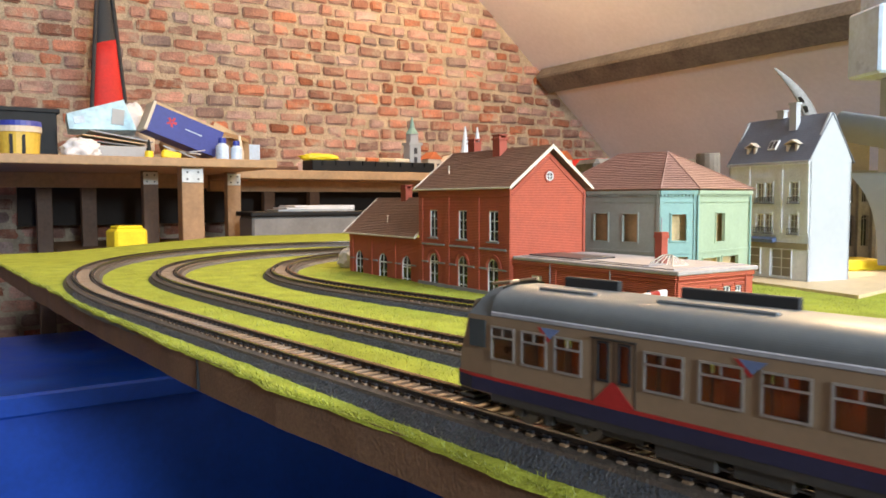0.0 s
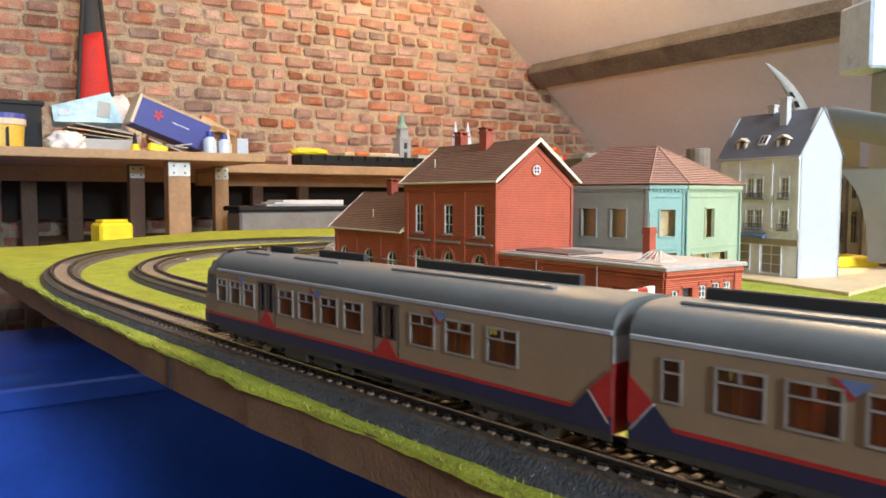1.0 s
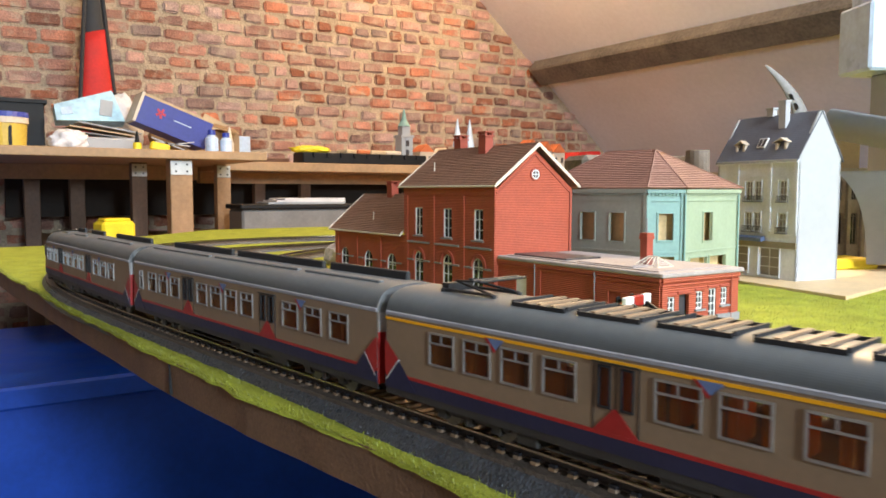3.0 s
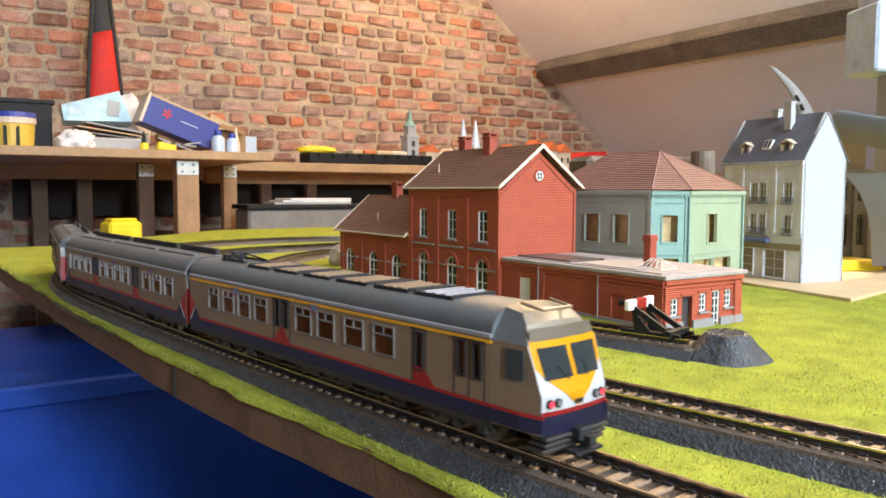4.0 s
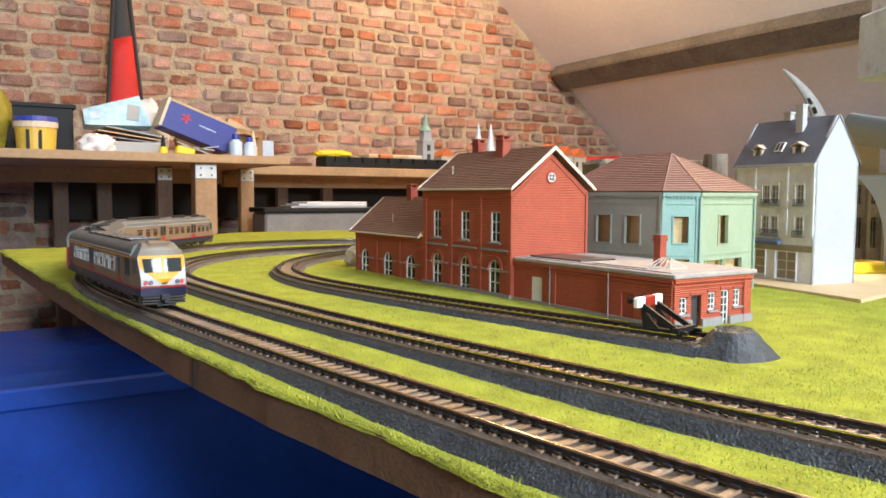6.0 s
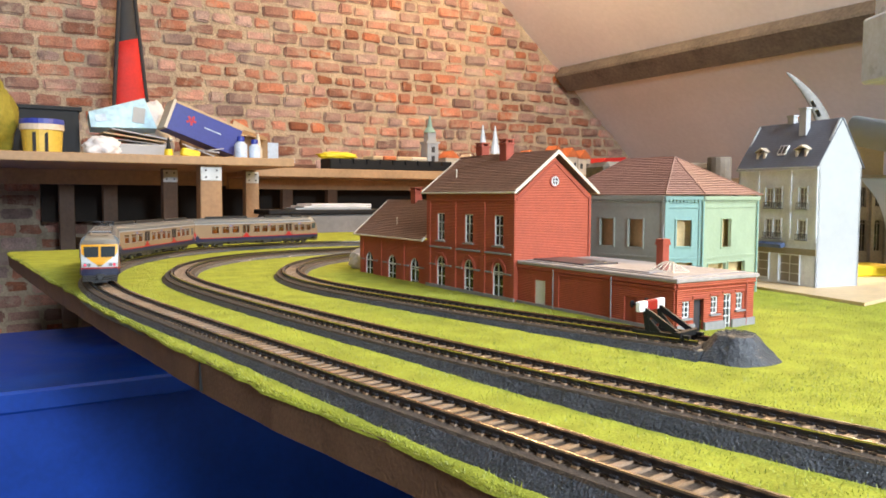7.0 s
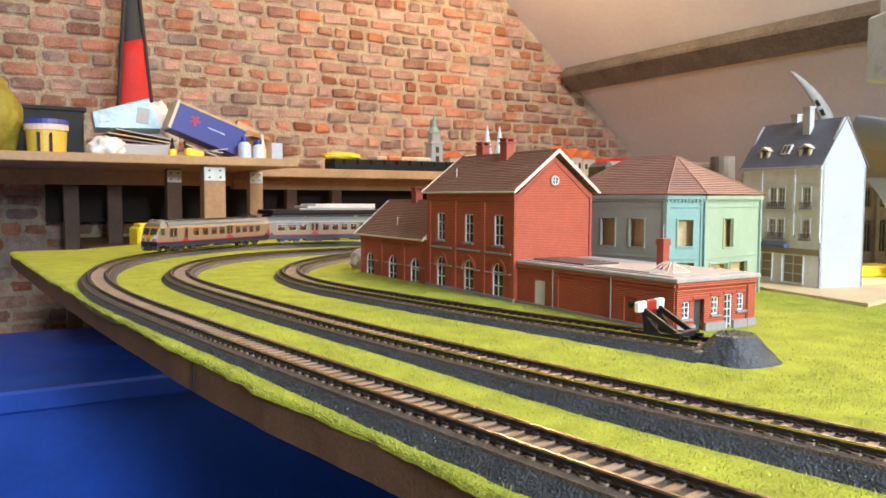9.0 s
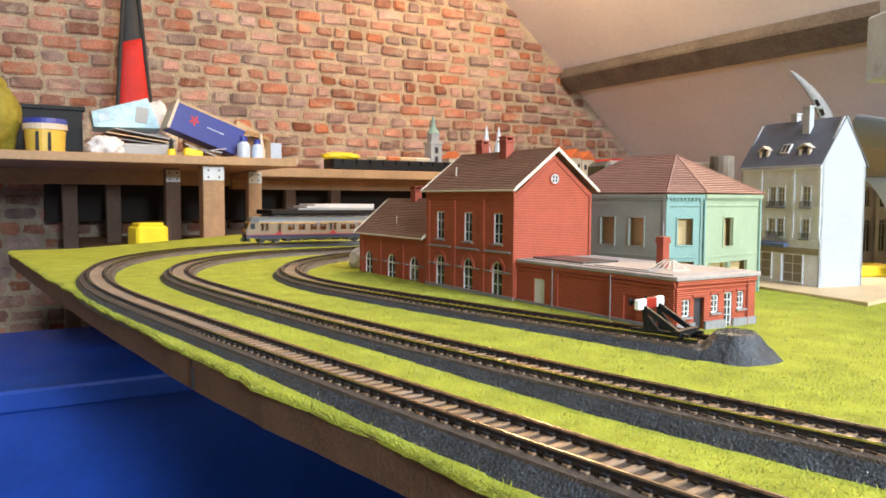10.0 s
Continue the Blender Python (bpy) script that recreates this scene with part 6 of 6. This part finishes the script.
part("emblem", bm, M["redprint"], bk, "red emblem")
part("title_bar", B((0.02, -0.0505, -0.004), (0.05, 0.0012, 0.003)), M["clear"], bk)
crumple("crumpled_bag", "thin white wrapping behind the book", "bag", (0.085, 1.95, TOP), 0.075, (0.9, 0.6, 1.35), M["tissue"], 11.0, 0.2)
crumple("brown_parcel", "crumpled brown paper behind the bottles", "paper", (0.30, 2.05, TOP), 0.075, (1.3, 0.6, 1.0), M["plyedge"], 15.0, 0.25)
ob_ = thing("open_carton", "open brown cardboard box with raised flaps", "carton")
for c, sz in (((0.374, 1.93, TOP + 0.045), (0.135, 0.003, 0.09)), ((0.374, 2.03, TOP + 0.045), (0.135, 0.003, 0.09)), ((0.308, 1.98, TOP + 0.045), (0.003, 0.097, 0.09)), ((0.44, 1.98, TOP + 0.045), (0.003, 0.097, 0.09))):
    part("side", B(c, sz), M["plyedge"], ob_)
part("flap", B((0.364, 1.905, TOP + 0.098), (0.130, 0.055, 0.003), Matrix.Rotation(0.25, 4, "Y") @ Matrix.Rotation(0.35, 4, "X")), M["plyedge"], ob_)
part("flap", B((0.394, 2.050, TOP + 0.110), (0.080, 0.003, 0.050), Matrix.Rotation(0.45, 4, "Y")), M["paperedge"], ob_)
for x, s in ((0.272, 0.95), (0.312, 0.85)):
    bt = thing("small_bottle", "small clear bottle with a blue cap", "bottle", "small bottles")
    part("bottle", cyl(cyl(bmesh.new(), (x, 1.66, TOP), (x, 1.66, TOP + 0.045 * s), 0.019 * s, n=18), (x, 1.66, TOP + 0.045 * s), (x, 1.66, TOP + 0.055 * s), 0.019 * s, 0.010 * s, 18), M["clear"], bt)
    part("cap", cyl(bmesh.new(), (x, 1.66, TOP + 0.055 * s), (x, 1.66, TOP + 0.070 * s), 0.011 * s, n=16), M["bluelid"], bt)
gb = thing("glue_bottle", "small yellow glue bottle with a black nozzle", "bottle")
part("bottle", cyl(bmesh.new(), (0.066, 1.62, TOP), (0.066, 1.62, TOP + 0.022), 0.012, 0.010, 14), M["yellow"], gb)
part("nozzle", cyl(bmesh.new(), (0.066, 1.62, TOP + 0.022), (0.066, 1.62, TOP + 0.052), 0.007, 0.002, 12), M["black"], gb)
tool = thing("yellow_tool", "yellow handled tool with pale strips", "tool")
part("handle", B((0.122, 1.62, TOP + 0.012), (0.05, 0.02, 0.022), Matrix.Rotation(0.2, 4, "Y"), 0.004), M["yellow"], tool)
for k in range(3):
    part("strip", B((0.145 + 0.012 * k, 1.625, TOP + 0.022), (0.09, 0.006, 0.003), Matrix.Rotation(0.35 - 0.25 * k, 4, "Y")), M["paperwhite"], tool)
sp_ = thing("cream_spout_bottle", "cream bottle with a narrow spout", "bottle")
part("bottle", cyl(cyl(bmesh.new(), (0.375 - 0.02, 1.76, TOP), (0.355, 1.76, TOP + 0.04), 0.012, n=14), (0.355, 1.76, TOP + 0.04), (0.355, 1.76, TOP + 0.085), 0.010, 0.003, 14), M["cream"], sp_)
bc = thing("blister_card", "pale blue blister card with a dark blue print", "package")
part("card", B((0.478, 2.0, 0.188 + 0.042), (0.048, 0.006, 0.084), None, 0.001), M["clear"], bc)
part("print_bar", B((0.473, 1.9955, 0.188 + 0.020), (0.034, 0.003, 0.016)), M["bluelid"], bc)

fn = thing("pointed_pennant", "tall tapering red and black cloth cone against the wall", "pennant")
for z0, z1, mm in ((TOP, 0.640, "finred"), (0.640, 0.92, "finblack")):
    def fw_(z):
        return 0.068 * (1 - (z - TOP) / 0.78) + 0.006
    bm = bmesh.new()
    prev = None
    for i in range(9):
        z = z0 + (z1 - z0) * i / 8
        cx = 0.108 - 0.012 * (z - TOP)
        ring = [bm.verts.new((cx + fw_(z) * math.cos(a), 2.42 + 0.45 * fw_(z) * math.sin(a), z + 0.10 * fw_(z) * math.cos(a) * (3 if z0 > 0.6 and i == 0 or z1 < 0.7 and i == 8 else 0))) for a in [6.2832 * k / 20 for k in range(20)]]
        if prev:
            for k in range(20):
                bm.faces.new((prev[k], prev[(k + 1) % 20], ring[(k + 1) % 20], ring[k]))
        prev = ring
    bm.faces.new(prev)
    part("cloth", bm, M[mm], fn, smooth=True)
bm = cyl(bmesh.new(), (0.035, 2.40, TOP), (0.085, 2.40, 0.92), 0.007, n=8)
cyl(bm, (0.185, 2.42, TOP), (0.118, 2.42, 0.92), 0.007, n=8)
part("piping", bm, M["finblack"], fn, "black seam")

T2 = 0.188
tw = thing("model_church_tower", "white model church tower with a green spire", "model building")
bm = B((1.125, 2.05, T2 + 0.055), (0.05, 0.05, 0.11), None, 0.002)
box(bm, (1.125, 2.05, T2 + 0.112), (0.058, 0.058, 0.008))
box(bm, (1.125, 2.05, T2 + 0.133), (0.034, 0.034, 0.034))
part("tower", bm, M["paperwhite"], tw)
for z in (0.05, 0.085):
    part("opening", B((1.125, 2.0248, T2 + z), (0.014, 0.003, 0.022)), M["darkpanel"], tw)
part("spire", cyl(cyl(bmesh.new(), (1.125, 2.05, T2 + 0.150), (1.125, 2.05, T2 + 0.172), 0.026, 0.012, 10), (1.125, 2.05, T2 + 0.172), (1.125, 2.05, T2 + 0.215), 0.011, 0.003, 10), M["teal"], tw, "green copper spire")
for x in (1.372, 1.432):
    sp2 = thing("model_spire", "pale pointed model church spire", "model building", "twin spires")
    part("tower", B((x, 2.05, T2 + 0.04), (0.03, 0.03, 0.08)), M["cream"], sp2)
    part("spire", cyl(bmesh.new(), (x, 2.05, T2 + 0.08), (x, 2.05, T2 + 0.192), 0.020, 0.002, 8), M["clear"], sp2)
tray = thing("black_tray", "long black tray of model parts on the shelf", "tray")
bm = B((0.93, 2.02, T2 + 0.019), (0.50, 0.09, 0.038), None, 0.003)
for k in range(9):
    box(bm, (0.72 + 0.052 * k, 1.972, T2 + 0.030), (0.010, 0.008, 0.014))
part("tray", bm, M["black"], tray)
for k, (x, mm) in enumerate(((0.99, "paperedge"), (1.05, "cream"), (0.93, "orange"), (0.88, "paperedge"))):
    part("part_bag", B((x, 2.03, T2 + 0.045), (0.07, 0.06, 0.016), Matrix.Rotation(0.1 * k, 4, "Z"), 0.004), M[mm], tray)
crumple("yellow_cloth", "bright yellow cloth lying over the tray", "cloth", (0.735, 2.04, T2 + 0.0385), 0.05, (1.5, 0.6, 0.30), M["yellow"], 4.0, 0.2)
pkl = thing("pink_model_base", "pink and grey flat model pieces on the shelf", "model")
part("base", B((0.56, 2.04, T2 + 0.008), (0.15, 0.1, 0.016), None, 0.002), M["tile"], pkl)
part("piece", B((0.52, 2.02, T2 + 0.024), (0.08, 0.05, 0.016), Matrix.Rotation(0.3, 4, "Z"), 0.002), M["paperwhite"], pkl)
for x, w, hgt, mm in ((1.215, 0.06, 0.085, "cream"), (1.30, 0.05, 0.075, "papergrey"), (1.60, 0.07, 0.10, "orange"), (1.745, 0.075, 0.125, "cream"), (1.825, 0.06, 0.118, "orange"), (1.895, 0.07, 0.110, "orange"), (1.50, 0.06, 0.07, "papergrey")):
    mh_ = thing("model_house", "small far model house with an orange roof", "model building", "houses on the shelf")
    part("walls", B((x, 2.06, T2 + hgt * 0.33), (w, 0.06, hgt * 0.66), None, 0.001), M[mm] if mm != "orange" else M["cream"], mh_)
    part("roof", prism(bmesh.new(), [(x - w * 0.55, 2.025, T2 + hgt * 0.66), (x + w * 0.55, 2.025, T2 + hgt * 0.66), (x, 2.025, T2 + hgt)], (0, 0.07, 0)), M["orange"] if mm != "papergrey" else M["cream"], mh_)
    for k in (-0.25, 0.25):
        part("window", B((x + k * w, 2.0295, T2 + hgt * 0.36), (w * 0.18, 0.002, hgt * 0.2)), M["darkpanel"], mh_)
rd = thing("red_roofed_model", "low model hall with a bright red roof", "model building")
part("roof", prism(bmesh.new(), [(1.94, 2.0, T2 + 0.045), (2.13, 2.0, T2 + 0.045), (2.11, 2.0, T2 + 0.084), (2.0, 2.0, T2 + 0.078)], (0, 0.10, 0)), M["finred"], rd)
part("walls", B((2.035, 2.05, T2 + 0.0225), (0.17, 0.09, 0.045)), M["cream"], rd)

gc = thing("storage_crate", "grey storage crate with papers on its lid", "crate")
part("crate", B((0.525, 1.69, LOW + 0.05), (0.36, 0.12, 0.10), None, 0.006), M["crate"], gc)
part("lid", B((0.525, 1.69, LOW + 0.107), (0.375, 0.14, 0.014), None, 0.003), M["black"], gc)
for k in range(3):
    part("paper", B((0.55 + 0.01 * k, 1.69, LOW + 0.1165 + 0.006 * k), (0.24 - 0.02 * k, 0.11, 0.005), Matrix.Rotation(0.05 * k - 0.05, 4, "Z")), M["tissue"] if k else M["paperwhite"], gc)
ybx = thing("yellow_case", "bright yellow plastic case on the low shelf", "case")
part("case", B((-0.036, 1.40, LOW + 0.041), (0.076, 0.06, 0.082), Matrix.Rotation(0.2, 4, "Z"), 0.006), M["yellow"], ybx)
part("lid", B((-0.036, 1.40, LOW + 0.085), (0.060, 0.045, 0.008), Matrix.Rotation(0.2, 4, "Z"), 0.003), M["yellow"], ybx)
bb = thing("blue_cabinet", "blue lacquered steel cabinet below the model board", "cabinet")
part("body", B((0.15, 1.765, (FLOOR_Z - 0.352) / 2), (2.1, 0.79, -FLOOR_Z - 0.352), None, 0.004), M["bluebox"], bb)
part("lid", B((0.15, 1.755, -0.351), (2.12, 0.82, 0.05), None, 0.006), M["bluebox"], bb, "blue lid with an overhanging edge")

# ---------- bricks of the gable wall ----------
COURSE, JOINT = 0.0520, 0.0120


def brick_mesh(length, seed):
    bm = bmesh.new()
    hgt, dep = COURSE - JOINT, 0.030
    bmesh.ops.create_cube(bm, size=1, matrix=Matrix.Diagonal((length, dep, hgt, 1)))
    bmesh.ops.bevel(bm, geom=bm.edges[:], offset=0.006, segments=2, affect="EDGES")
    for v in bm.verts:
        q = v.co * 24 + Vector((seed * 7.3, 0, 0))
        v.co += Vector((noise.noise(q), noise.noise(q + Vector((9, 0, 0))), noise.noise(q + Vector((0, 9, 0))))) * 0.0085
    return bm


r = random.Random(12)
kinds = []
for length in (0.104, 0.112, 0.096, 0.070, 0.062, 0.084):
    for sd in range(2):
        bm = brick_mesh(length, sd + length * 100)
        me = bpy.data.meshes.new("brick")
        bm.to_mesh(me)
        bm.free()
        me.materials.append(M["brick"])
        kinds.append((length, me))
rest_v, rest_f, made = [], [], 0
row = 0
z = -0.60
while z < 1.28:
    x = -0.75 + (0.0 if row % 2 else -0.076) + r.uniform(-0.02, 0.02)
    while x < 2.95:
        if row % 4 == 3:
            k = r.choice((6, 7, 8, 9, 6, 7, 10))
        else:
            k = r.choice((0, 1, 2, 3, 4, 5, 0, 1, 2, 8, 10, 11))
        length, me = kinds[k]
        xc = x + length / 2
        x += length + JOINT * r.uniform(0.7, 1.5)
        zz = z + 0.004 * noise.noise((xc * 2, row * 0.7, 0)) + r.uniform(-0.002, 0.002)
        if zz > slope_z(xc) - 0.01:
            continue
        m = Matrix.Translation((xc, WALL_Y + 0.0372 + r.uniform(-0.004, 0.004), zz)) @ Euler((r.uniform(-0.03, 0.03), r.uniform(-0.012, 0.012), r.uniform(-0.03, 0.03))).to_matrix().to_4x4()
        if r.random() < 0.5:
            m = m @ Matrix.Rotation(math.pi, 4, "Y")
        if made < 300 and 0.33 < zz < 0.92 and 0.0 < xc < 2.3:
            ob = new("brick", me)
            ob.parent = wall_north
            ob.matrix_local = m
            made += 1
        else:
            i = len(rest_v)
            rest_v += [tuple(m @ v.co) for v in me.vertices]
            rest_f += [tuple(i + q for q in p.vertices) for p in me.polygons]
    z += COURSE
    row += 1
me = bpy.data.meshes.new("brickwork")
me.from_pydata(rest_v, [], rest_f)
me.materials.append(M["brickrest"])
bw = new("brickwork", me)
bw.parent = wall_north
tagged(bw, kind="stuff")

motions()
